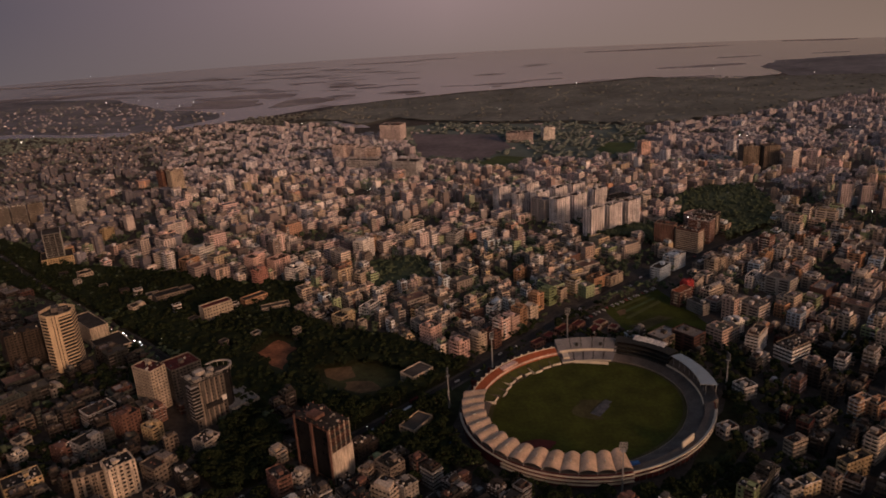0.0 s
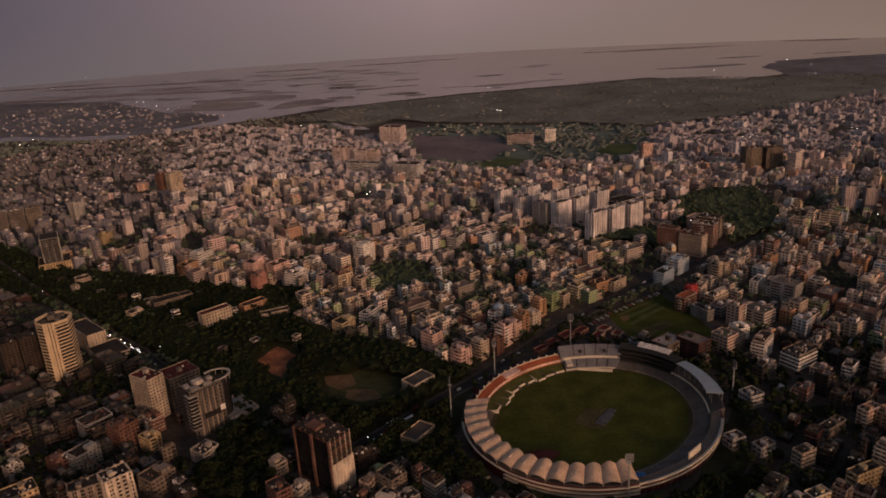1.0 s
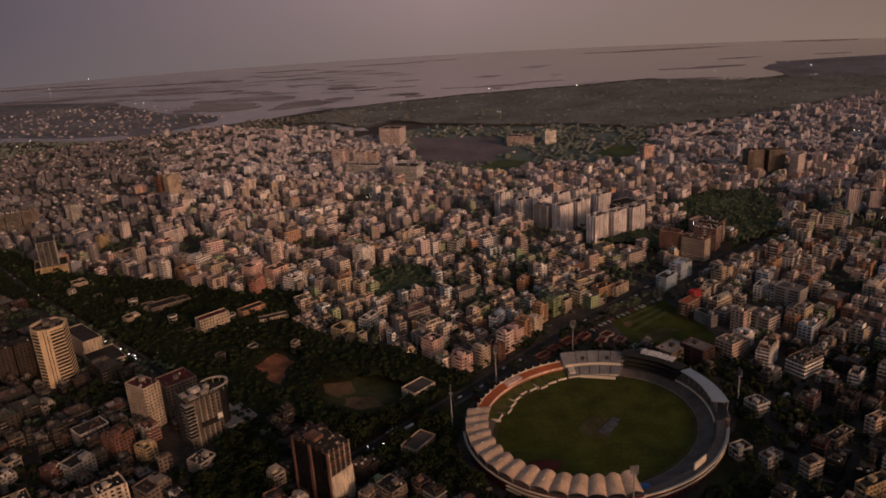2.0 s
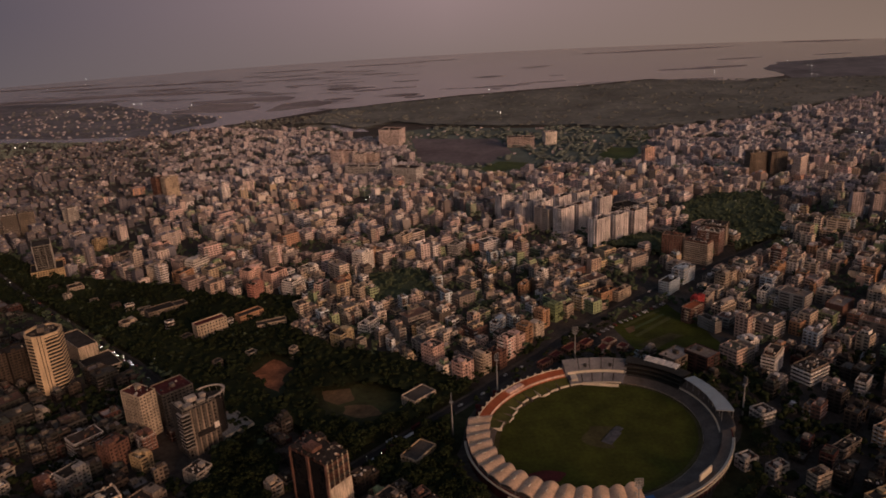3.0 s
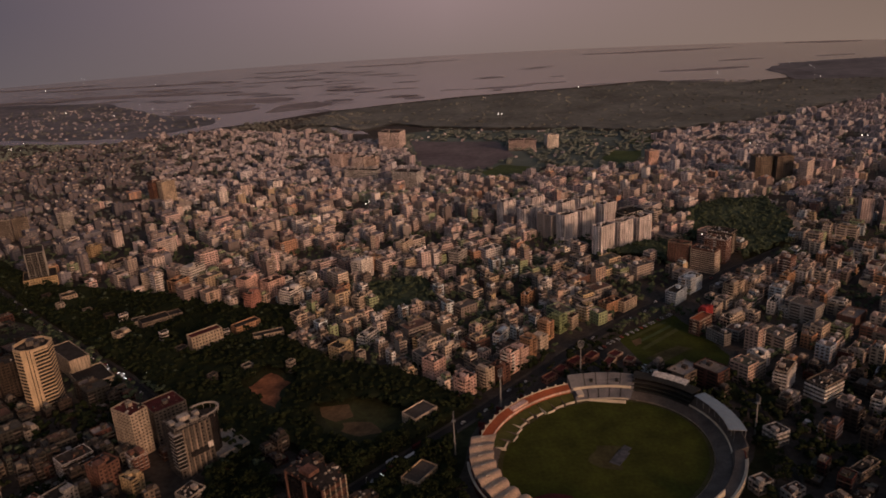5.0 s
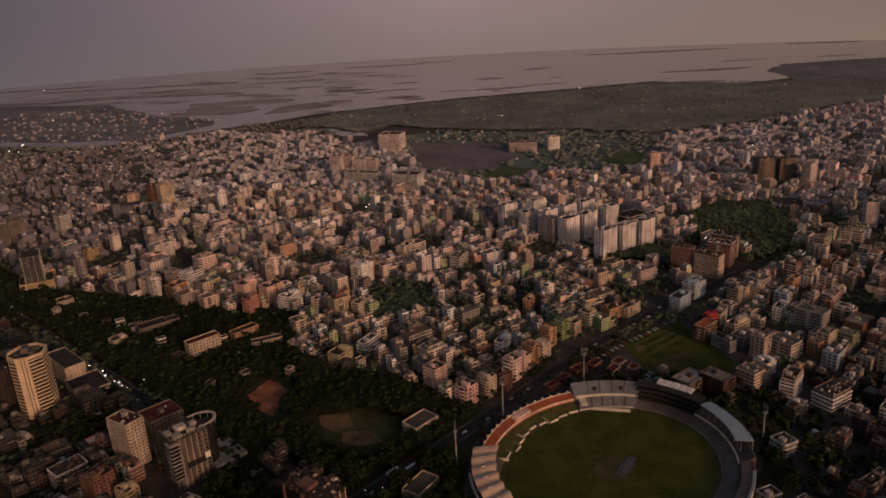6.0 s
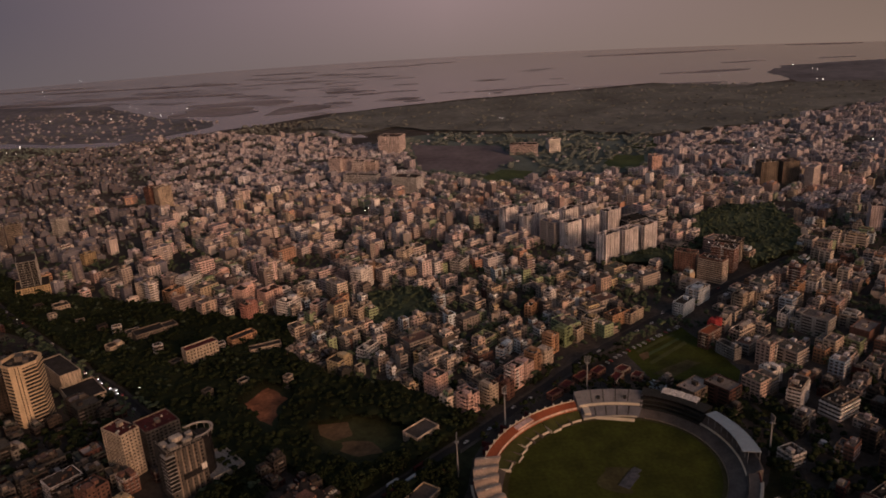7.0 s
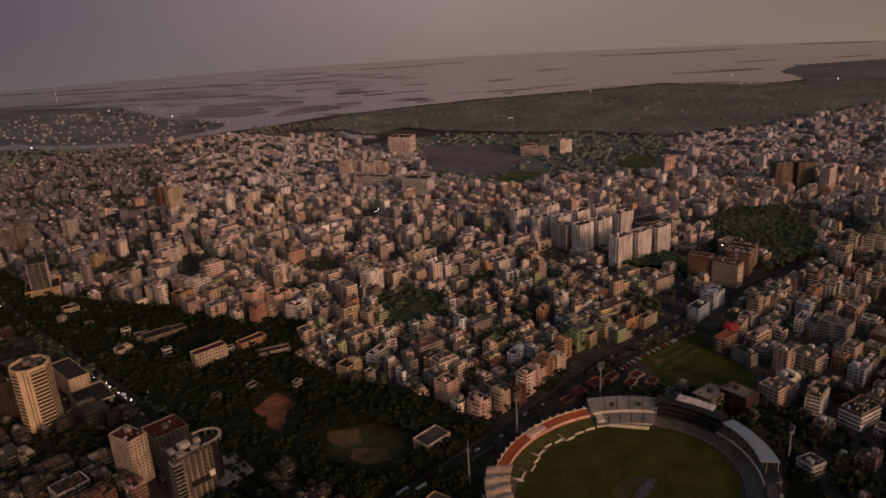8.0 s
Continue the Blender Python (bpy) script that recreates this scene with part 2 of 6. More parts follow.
# ---- mesh tools ----
class Build:
    """Collects faces in the frame of at(), and becomes one mesh."""

    def __init__(self):
        self.v, self.f = [], []
        self.at()

    def at(self, x=0.0, y=0.0, turn=0.0, z=0.0):
        c, s = math.cos(radians(turn)), math.sin(radians(turn))
        self.o = (x, y, z, c, s)
        return self

    def face(self, *points):
        x, y, z, c, s = self.o
        k = len(self.v)
        self.v.extend((x + c * px - s * py, y + s * px + c * py, z + pz) for px, py, pz in points)
        self.f.append(tuple(range(k, k + len(points))))

    def box(self, x0, y0, z0, x1, y1, z1, floor=False):
        x, y, z, c, s = self.o
        k = len(self.v)
        self.v.extend((x + c * px - s * py, y + s * px + c * py, z + pz) for pz in (z0, z1) for px, py in ((x0, y0), (x1, y0), (x1, y1), (x0, y1)))
        self.f.extend([(k, k + 1, k + 5, k + 4), (k + 1, k + 2, k + 6, k + 5), (k + 2, k + 3, k + 7, k + 6), (k + 3, k, k + 4, k + 7), (k + 4, k + 5, k + 6, k + 7)])
        if floor:
            self.f.append((k + 3, k + 2, k + 1, k))

    def prism(self, outline, z0, z1, top=True, bottom=False):
        n = len(outline)
        for i in range(n):
            (ax, ay), (bx, by) = outline[i], outline[(i + 1) % n]
            self.face((ax, ay, z0), (bx, by, z0), (bx, by, z1), (ax, ay, z1))
        if top:
            self.face(*[(px, py, z1) for px, py in outline])
        if bottom:
            self.face(*[(px, py, z0) for px, py in outline[::-1]])

    def tube(self, a, b, r0, r1=None, n=6):
        a, b = Vector(a), Vector(b)
        r1 = r0 if r1 is None else r1
        w = (b - a).normalized()
        u = w.orthogonal().normalized()
        t = w.cross(u)
        ring = [(u * math.cos(2 * math.pi * i / n) + t * math.sin(2 * math.pi * i / n)) for i in range(n)]
        for i in range(n):
            j = (i + 1) % n
            self.face(a + ring[i] * r0, a + ring[j] * r0, b + ring[j] * r1, b + ring[i] * r1)
        self.face(*[b + q * r1 for q in ring])

    def mesh(self, name, material, smooth=False):
        me = bpy.data.meshes.new(name)
        me.from_pydata(self.v, [], self.f)
        me.materials.append(material)
        if smooth:
            me.polygons.foreach_set("use_smooth", [True] * len(me.polygons))
        me.update()
        return me

    def object(self, name, material, parent=None, label="", category="", group="", kind="", smooth=False):
        ob = new(name, self.mesh(name, material, smooth))
        ob.parent = parent
        return tagged(ob, label, category, group, kind)


def thing(name, x, y, turn, label, category, group="", z=0.0):
    e = new(name)
    e.matrix_basis = pose(x, y, z, 0, 0, turn)
    return tagged(e, label, category, group)


def inside(x, y, poly):
    hit, n = False, len(poly)
    for i in range(n):
        (ax, ay), (bx, by) = poly[i], poly[i - 1]
        if (ay > y) != (by > y) and x < (bx - ax) * (y - ay) / (by - ay) + ax:
            hit = not hit
    return hit


def off_line(x, y, line):
    best = 1e9
    for (ax, ay), (bx, by) in zip(line, line[1:]):
        ux, uy = bx - ax, by - ay
        t = max(0.0, min(1.0, ((x - ax) * ux + (y - ay) * uy) / (ux * ux + uy * uy)))
        best = min(best, math.hypot(x - ax - t * ux, y - ay - t * uy))
    return best


def ragged(poly, step, wander, seed):
    """A closed outline through the corners, broken into steps that wander."""
    out = []
    for i, (ax, ay) in enumerate(poly):
        bx, by = poly[(i + 1) % len(poly)]
        n = max(1, int(math.hypot(bx - ax, by - ay) / step))
        for k in range(n):
            t = k / n
            x, y = ax + (bx - ax) * t, ay + (by - ay) * t
            q = noise.noise_vector((x / step / 3.1 + seed, y / step / 3.1, 0.3)) + 0.5 * noise.noise_vector((x / step + seed, y / step, 7.3))
            out.append((x + wander * q[0], y + wander * q[1]))
    return out


def patch(name, outline, z, material, label="", category="", kind="structure"):
    bm = bmesh.new()
    f = bm.faces.new([bm.verts.new((x, y, z)) for x, y in outline])
    bm.normal_update()
    if f.normal.z < 0:
        f.normal_flip()
    bmesh.ops.triangulate(bm, faces=[f])
    me = bpy.data.meshes.new(name)
    bm.to_mesh(me)
    bm.free()
    me.materials.append(material)
    return tagged(new(name, me), label, category, kind=kind)


# ---- the land ----
PARK_BELT = [(-878, 1176), (-680, 1063), (-502, 909), (-324, 850), (-243, 809), (-163, 797), (-157, 706), (-109, 658), (-51, 635), (2, 584), (27, 568), (8, 524), (-1, 474), (-7, 401), (-43, 449), (-69, 466), (-143, 540), (-157, 460), (-183, 544), (-313, 671), (-362, 719), (-469, 797), (-714, 932)]
HILL_PARK = [(370, 1090), (433, 1130), (505, 1125), (482, 985), (421, 877), (360, 860), (392, 974), (329, 953)]
GROVE = [(-93, 854), (-25, 860), (-20, 784), (-79, 761)]
FAR_GREEN = [(-109, 1939), (13, 1963), (169, 1898), (334, 1858), (508, 1751), (426, 1440), (317, 1391), (214, 1453), (171, 1387), (91, 1357), (-42, 1489)]
OLD_GROUND = [(164, 684), (233, 725), (253, 630), (234, 599), (171, 619)]
WEST_WOOD = [(175, 974), (249, 947), (321, 941), (269, 846), (265, 893), (220, 908)]
FOREST = [(-445, 2095), (-337, 2413), (-173, 2487), (123, 2593), (520, 2668), (814, 2754), (1263, 2579), (1667, 2461), (1379, 2023), (1173, 2053), (1052, 2004), (893, 1865), (681, 1807), (510, 1759), (337, 1876), (134, 1930), (-18, 2005), (-117, 2105), (-191, 2006), (-266, 1974), (-390, 2161)]
MARKET = [(474, 1140), (690, 1213), (824, 1178), (782, 1113), (640, 1120), (535, 1053), (486, 1081)]
def widened(poly, k):
    mx, my = sum(x for x, _ in poly) / len(poly), sum(y for _, y in poly) / len(poly)
    return [(mx + k * (x - mx), my + k * (y - my)) for x, y in poly]


CLEAR = [[(-184, 624), (-170, 648), (-149, 633), (-151, 611), (-152, 586), (-164, 593), (-168, 609)], [(-115, 585), (-81, 594), (-46, 574), (-52, 549), (-75, 533), (-104, 555)]]
CLEAR = [[(x + 3, y - s) for x, y in widened(p, k)] for p, k, s in zip(CLEAR, (1.5, 1.25), (9, 12))]
EDGE_WOOD = [(-657, 2149), (-587, 2280), (-449, 2300), (-330, 2356), (-242, 2401), (-189, 1986), (-257, 1897), (-432, 2031)]
ROW = [(117, 648), (159, 684), (226, 733)]
YARD = [(83, 608), (120, 668), (168, 725), (237, 734), (193, 658), (174, 619), (116, 614)]
EAST_TREES = [(136, 383), (170, 426), (207, 477), (235, 536), (216, 586), (240, 601), (256, 539), (233, 499), (209, 453), (199, 407), (186, 368), (152, 371)]
SOUTH_TREES = [(-195, 546), (-155, 528), (-126, 464), (-131, 418), (-163, 413), (-186, 439), (-180, 481)]
PARKS = [EAST_TREES, SOUTH_TREES, PARK_BELT, HILL_PARK, GROVE, FAR_GREEN, OLD_GROUND, WEST_WOOD, YARD]
OPEN = [[(-64, 1817), (148, 1747), (163, 1567), (87, 1459), (-36, 1511)], [(85, 1432), (125, 1490), (186, 1461), (167, 1399), (97, 1365)], [(335, 1497), (374, 1564), (432, 1546), (399, 1448), (338, 1436)]]
STREET = [(-190, 350), (-120, 428), (-70, 474), (33, 575), (120, 668), (195, 734), (252, 778), (340, 842), (430, 905)]
AVENUE = [(-640, 985), (-487, 827), (-356, 704), (-307, 660), (-235, 580), (-190, 530)]
SIDE_ROAD = [(150, 372), (190, 405), (226, 450), (240, 520), (236, 590), (262, 640)]
STADIUM = (107.0, 493.5)

ground = Build()
RINGS, SPOKES = (0, 300, 900, 1800, 3000, 4200, 5100), 96
for a, b in zip(RINGS, RINGS[1:]):
    for i in range(SPOKES):
        p, q = (2 * math.pi * (i + k) / SPOKES for k in (0, 1))
        corners = [(a * math.cos(p), a * math.sin(p), 0), (b * math.cos(p), b * math.sin(p), 0), (b * math.cos(q), b * math.sin(q), 0), (a * math.cos(q), a * math.sin(q), 0)]
        ground.face(*(corners if a else corners[:3]))
ground.object("ground", M["soil"], label="brown dusty city ground reaching to the horizon", category="ground", kind="structure")

for name, poly, z, key, text in (
    ("park_ground", PARK_BELT, 0.06, "park", "dark wooded park ground between the city blocks"),
    ("park_ground", HILL_PARK, 0.06, "park", "dark green wooded ground of a park"),
    ("park_ground", GROVE, 0.06, "park", "dark ground of a small grove"),
    # far grass takes the foliage colour that has haze mixed in
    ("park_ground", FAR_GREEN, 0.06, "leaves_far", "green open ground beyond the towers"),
    ("park_ground", OLD_GROUND, 0.06, "turf", "worn green practice ground beside the stadium"),
    ("park_ground", WEST_WOOD, 0.06, "park", "wooded ground beside white towers"),
    ("park_ground", EAST_TREES, 0.06, "park", "dark planted ground behind the stadium"),
    ("park_ground", SOUTH_TREES, 0.06, "park", "dark planted ground between towers"),
    ("forest_ground", FOREST, 0.08, "forest", "dark ground of a wide riverside forest"),
):
    patch(name, ragged(poly, 14, 4, 2.0), z, M[key], text, "ground")
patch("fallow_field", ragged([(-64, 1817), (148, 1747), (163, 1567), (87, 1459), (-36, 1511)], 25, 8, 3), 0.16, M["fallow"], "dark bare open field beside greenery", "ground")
patch("meadow", ragged([(85, 1432), (125, 1490), (186, 1461), (167, 1399), (97, 1365)], 20, 6, 4), 0.18, M["meadow"], "bright green meadow at the forest edge", "ground")
patch("meadow", ragged([(335, 1497), (374, 1564), (432, 1546), (399, 1448), (338, 1436)], 20, 6, 5), 0.18, M["meadow"], "bright green meadow beside city blocks", "ground")
patch("meadow", ragged([(432, 1670), (497, 1712), (482, 1638), (432, 1617)], 20, 6, 6), 0.18, M["meadow"], "narrow green meadow near the forest", "ground")
patch("clay_yard", ragged([(-184, 624), (-170, 648), (-149, 633), (-151, 611), (-152, 586), (-164, 593), (-168, 609)], 4, 6, 7), 0.16, M["clay"], "bare red clay yard among dark trees", "ground")
patch("playing_field", ragged([(-115, 585), (-81, 594), (-46, 574), (-52, 549), (-75, 533), (-104, 555)], 8, 3, 8), 0.16, M["dull_turf"], "dull green playing field among trees", "ground")
patch("worn_turf", ragged([(-113, 583), (-89, 586), (-84, 565), (-97, 558), (-108, 567)], 4, 2, 9), 0.24, M["dry"], "worn brown turf on the playing field", "ground")
patch("worn_turf", ragged([(-91, 557), (-67, 555), (-58, 540), (-75, 535), (-91, 544)], 4, 2, 10), 0.24, M["dry"], "worn brown turf on the playing field", "ground")
for k, strip in enumerate(([(170, 689), (216, 721), (216, 716), (171, 684)], [(173, 680), (219, 713), (219, 708), (174, 675)], [(176, 669), (221, 703), (221, 698), (177, 665)], [(179, 657), (224, 695), (225, 689), (180, 652)])):
    patch("practice_strip", ragged(strip, 6, 0.6, 11 + k), 0.16 + 0.02 * k, M["seat_green" if k % 2 else "meadow"], "mown practice strip on the worn ground", "ground")
patch("worn_turf", ragged([(175, 634), (212, 658), (224, 651), (189, 626)], 6, 2, 12), 0.16, M["worn"], "bare wet earth on the practice ground", "ground")
patch("worn_turf", ragged([(173, 672), (183, 677), (182, 665), (175, 661)], 4, 1.5, 13), 0.24, M["dry"], "pale worn patch on the practice ground", "ground")


def road(name, line, width, text, z=0.3):
    b = Build()
    left, right = [], []
    for i, (x, y) in enumerate(line):
        ax, ay = line[max(0, i - 1)]
        bx, by = line[min(len(line) - 1, i + 1)]
        d = math.hypot(bx - ax, by - ay)
        nx, ny = -(by - ay) / d * width / 2, (bx - ax) / d * width / 2
        left.append((x + nx, y + ny))
        right.append((x - nx, y - ny))
    for i in range(len(line) - 1):
        b.face((*right[i], z), (*right[i + 1], z), (*left[i + 1], z), (*left[i], z))
    b.object(name, M["asphalt"], label=text, category="road", kind="structure")
    kerb = Build()
    for side in (left, right):
        for (ax, ay), (bx, by) in zip(side, side[1:]):
            d = math.hypot(bx - ax, by - ay)
            kerb.at(ax, ay, math.degrees(math.atan2(by - ay, bx - ax))).box(0, -1.4, 0, d, 1.4, 0.46)
    kerb.object("pavement", M["pavement"], label="grimy concrete pavement along the road", category="pavement", kind="structure")


road("road", STREET, 12, "dark asphalt street beside the stadium")
road("road", AVENUE, 8, "dark asphalt avenue through the trees", 0.34)
road("road", SIDE_ROAD, 6.5, "dark asphalt side road behind the stadium", 0.37)

# the river, its flooded plain and the low islands in it
RIVER = [(-1629, 2098), (-1176, 2113), (-942, 2030), (-820, 2046), (-646, 2232), (-535, 2284), (-463, 2383), (-345, 2472), (-176, 2550), (127, 2662), (534, 2741), (837, 2831), (1051, 2598), (1272, 2684), (2104, 3127), (2849, 4261)] + [(3250, 4100), (2500, 4400), (1500, 4830), (0, 5060), (-1600, 4810), (-2500, 4420), (-3300, 3900), (-3600, 3000)]
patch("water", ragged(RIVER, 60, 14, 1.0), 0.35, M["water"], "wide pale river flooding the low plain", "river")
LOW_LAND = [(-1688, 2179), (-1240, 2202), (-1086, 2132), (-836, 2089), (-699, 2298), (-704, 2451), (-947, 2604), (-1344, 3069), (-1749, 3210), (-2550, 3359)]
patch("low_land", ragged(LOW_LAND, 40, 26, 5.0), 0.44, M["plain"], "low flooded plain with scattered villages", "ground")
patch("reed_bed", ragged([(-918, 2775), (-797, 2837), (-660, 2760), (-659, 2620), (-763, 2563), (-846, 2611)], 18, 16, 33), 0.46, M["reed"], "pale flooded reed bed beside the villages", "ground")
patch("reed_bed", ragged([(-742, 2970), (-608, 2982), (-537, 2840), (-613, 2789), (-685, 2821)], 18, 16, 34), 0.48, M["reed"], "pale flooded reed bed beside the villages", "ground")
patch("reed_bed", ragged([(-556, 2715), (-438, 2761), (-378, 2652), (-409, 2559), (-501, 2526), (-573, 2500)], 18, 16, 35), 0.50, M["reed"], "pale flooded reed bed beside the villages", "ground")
# low reed banks: middle, half length, half depth, turn in degrees
BANKS_NORTH = [(1144, 3128, 200, 42, 2), (1439, 3467, 110, 26, 2), (1855, 3429, 90, 24, -4), (1287, 4250, 430, 60, -6), (2223, 4250, 210, 60, -22), (271, 2877, 120, 26, 4), (434, 2938, 110, 15, 5), (529, 3170, 34, 12, 0), (62, 2885, 40, 14, 0), (121, 2875, 22, 10, 0), (962, 2745, 115, 26, -8)]
BANKS_MIDDLE = [(-348, 3118, 110, 36, -4), (-262, 2990, 62, 30, 6), (-112, 2782, 64, 26, -18), (-143, 3032, 84, 16, 2), (-395, 3376, 92, 16, 0), (-577, 3352, 94, 24, 0), (-349, 2754, 58, 28, -8), (-453, 2654, 92, 44, 2), (-741, 3678, 130, 24, 0), (-783, 3146, 96, 24, 2), (-115, 3294, 58, 16, 4), (-276, 4338, 240, 30, 0), (21, 4422, 130, 20, 0), (-70, 2690, 40, 22, 10)]
BANKS_WEST = [(-1066, 3284, 230, 40, 0), (-1252, 3537, 190, 34, 0), (-1195, 3792, 240, 40, 0), (-747, 2900, 220, 66, -4), (-781, 2627, 170, 66, -4), (-1437, 3335, 330, 60, 0), (-1750, 3300, 300, 60, 4), (-835, 4250, 190, 30, 0), (-1700, 3800, 330, 44, 0), (-2100, 4000, 300, 40, 6)]
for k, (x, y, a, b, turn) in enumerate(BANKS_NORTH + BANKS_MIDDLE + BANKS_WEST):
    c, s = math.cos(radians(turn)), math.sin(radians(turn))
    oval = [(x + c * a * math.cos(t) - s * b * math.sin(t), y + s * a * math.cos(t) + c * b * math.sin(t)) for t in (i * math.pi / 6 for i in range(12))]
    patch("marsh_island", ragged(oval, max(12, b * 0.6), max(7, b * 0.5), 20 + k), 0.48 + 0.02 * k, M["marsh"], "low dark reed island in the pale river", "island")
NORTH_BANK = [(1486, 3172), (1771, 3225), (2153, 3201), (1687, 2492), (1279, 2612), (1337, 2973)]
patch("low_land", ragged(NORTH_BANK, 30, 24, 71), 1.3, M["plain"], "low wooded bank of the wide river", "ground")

wisps = random.Random(8)
for k in range(150):
    x, y = wisps.uniform(-2100, 700), wisps.uniform(2450, 4100)
    if not inside(x, y, RIVER) or inside(x, y, LOW_LAND) or math.hypot(x, y) > 4500 or (x > -350 and wisps.random() < 0.75):
        continue
    a, b = wisps.uniform(25, 130), wisps.uniform(5, 16)
    patch("marsh_island", ragged([(x - a, y), (x - a * 0.3, y - b), (x + a * 0.6, y - b * 0.7), (x + a, y + b * 0.2), (x + a * 0.2, y + b)], 18, 8, 80 + k), 1.4 + 0.01 * k, M["marsh"], "narrow reed bank in the pale river", "island")

# a pond behind the office blocks and a bare clearing by the river
POND = [(-400, 2120), (-300, 2085), (-262, 1985), (-180, 1960), (-196, 2010), (-262, 2070), (-290, 2110), (-370, 2140)]
CLEARING = [(930, 2740), (1010, 2690), (1130, 2600), (1150, 2560), (1060, 2600), (950, 2690)]
patch("pond", ragged(POND, 20, 6, 15), 0.5, M["water"], "still pale pond behind office blocks", "pond")
patch("clearing", ragged(CLEARING, 18, 7, 16), 0.5, M["fallow"], "bare pale clearing in the riverside forest", "ground")

# a glowing backdrop ring: far haze and sky are painted on by ramps
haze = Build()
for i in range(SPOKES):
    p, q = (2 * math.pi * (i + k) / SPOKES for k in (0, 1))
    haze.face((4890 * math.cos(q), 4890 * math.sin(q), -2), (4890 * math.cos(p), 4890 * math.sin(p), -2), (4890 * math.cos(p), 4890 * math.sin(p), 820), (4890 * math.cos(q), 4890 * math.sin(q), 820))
hm = bpy.data.materials.new("evening_haze")
hm.use_nodes = True
hn, hl = hm.node_tree.nodes, hm.node_tree.links
hn.remove(hn["Principled BSDF"])
glow = hn.new("ShaderNodeEmission")
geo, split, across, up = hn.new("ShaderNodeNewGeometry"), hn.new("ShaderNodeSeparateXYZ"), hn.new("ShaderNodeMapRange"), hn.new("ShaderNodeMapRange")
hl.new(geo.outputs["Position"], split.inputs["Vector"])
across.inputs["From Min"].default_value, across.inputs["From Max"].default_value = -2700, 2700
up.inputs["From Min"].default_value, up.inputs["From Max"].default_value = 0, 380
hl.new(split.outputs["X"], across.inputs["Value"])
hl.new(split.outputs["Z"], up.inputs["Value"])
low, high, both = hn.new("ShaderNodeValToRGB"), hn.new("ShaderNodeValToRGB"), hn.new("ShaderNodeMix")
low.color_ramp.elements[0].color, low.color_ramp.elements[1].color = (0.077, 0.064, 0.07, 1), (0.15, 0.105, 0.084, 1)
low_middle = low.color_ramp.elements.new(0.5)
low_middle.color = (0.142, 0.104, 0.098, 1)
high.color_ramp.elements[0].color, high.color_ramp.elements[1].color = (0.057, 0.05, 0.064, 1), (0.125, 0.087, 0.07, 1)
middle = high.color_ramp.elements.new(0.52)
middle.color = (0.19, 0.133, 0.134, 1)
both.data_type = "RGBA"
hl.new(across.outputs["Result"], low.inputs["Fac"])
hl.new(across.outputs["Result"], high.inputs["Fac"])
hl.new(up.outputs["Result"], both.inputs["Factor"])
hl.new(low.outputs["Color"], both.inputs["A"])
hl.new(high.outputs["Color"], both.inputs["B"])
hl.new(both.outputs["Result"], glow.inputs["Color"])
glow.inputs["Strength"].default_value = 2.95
hl.new(glow.outputs["Emission"], hn["Material Output"].inputs["Surface"])
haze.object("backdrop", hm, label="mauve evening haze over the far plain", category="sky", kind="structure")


# ---- the stadium ----
AXIS = radians(40)


def bowl(angle, d, z):
    """A point of the bowl: compass angle from the middle in degrees, metres outside the boundary rope, height."""
    t = radians(angle) - AXIS
    a, b = 82 + 0.83 * d, 67 + d
    r = a * b / math.hypot(b * math.cos(t), a * math.sin(t))
    return (r * math.cos(radians(angle)), r * math.sin(radians(angle)), z)


def sweep(a0, a1, profile, step=2.5, ends=True):
    """A profile of (metres outwards, height) swept round the bowl."""
    b = Build()
    n = max(1, round(abs(a1 - a0) / step))
    angles = [a0 + (a1 - a0) * i / n for i in range(n + 1)]
    for p, q in zip(angles, angles[1:]):
        for (d0, z0), (d1, z1) in zip(profile, profile[1:]):
            b.face(bowl(p, d0, z0), bowl(p, d1, z1), bowl(q, d1, z1), bowl(q, d0, z0))
    if ends:
        b.face(*[bowl(a0, d, z) for d, z in profile][::-1])
        b.face(*[bowl(a1, d, z) for d, z in profile])
    return b


def tiers(d0, z0, d1, z1, rows):
    out = [(d0, 0.1), (d0, z0)]
    for i in range(rows):
        z = z0 + (z1 - z0) * i / (rows - 1)
        if i:
            out.append((d0 + (d1 - d0) * i / rows, z))
        out.append((d0 + (d1 - d0) * (i + 1) / rows, z))
    return out + [(d1, 0.1)]


stadium = thing("stadium", *STADIUM, 0, "oval cricket stadium with scalloped canopy roof and green turf", "stadium")


def stand(name, build, key, label="", parent=None):
    return build.object(name, M[key], parent or stadium, label)


field = Build()
field.face(*[bowl(i * 5, 0, 0.3) for i in range(72)])
turf = stand("playing_field", field, "turf", "dark green mown oval turf")
worn = Build()
worn.face(*[(13 * math.cos(t) + 2 + 4 * math.sin(3 * t), 15 * math.sin(t) - 1 + 2 * math.cos(2 * t), 0.33) for t in (i * math.pi / 18 for i in range(36))])
stand("worn_square", worn, "worn", "dark worn wicket square", turf)
cover = Build()
cover.at(9, -4, 52).box(-9, -4, 0.3, 9, 4, 0.7)
cover.at(15, 5, 45).box(-5, -3, 0.3, 5, 3, 0.6)
stand("pitch_cover", cover, "cover", "grey sheet covering the pitch", turf)
bare = Build()
bare.face(*[(-46 + 13 * math.cos(t) + 1.5 * math.sin(4 * t), -46 + 7 * math.sin(t), 0.33) for t in (i * math.pi / 14 for i in range(28))])
stand("bare_patch", bare, "maroon", "bare reddish earth at the turf's edge", turf)
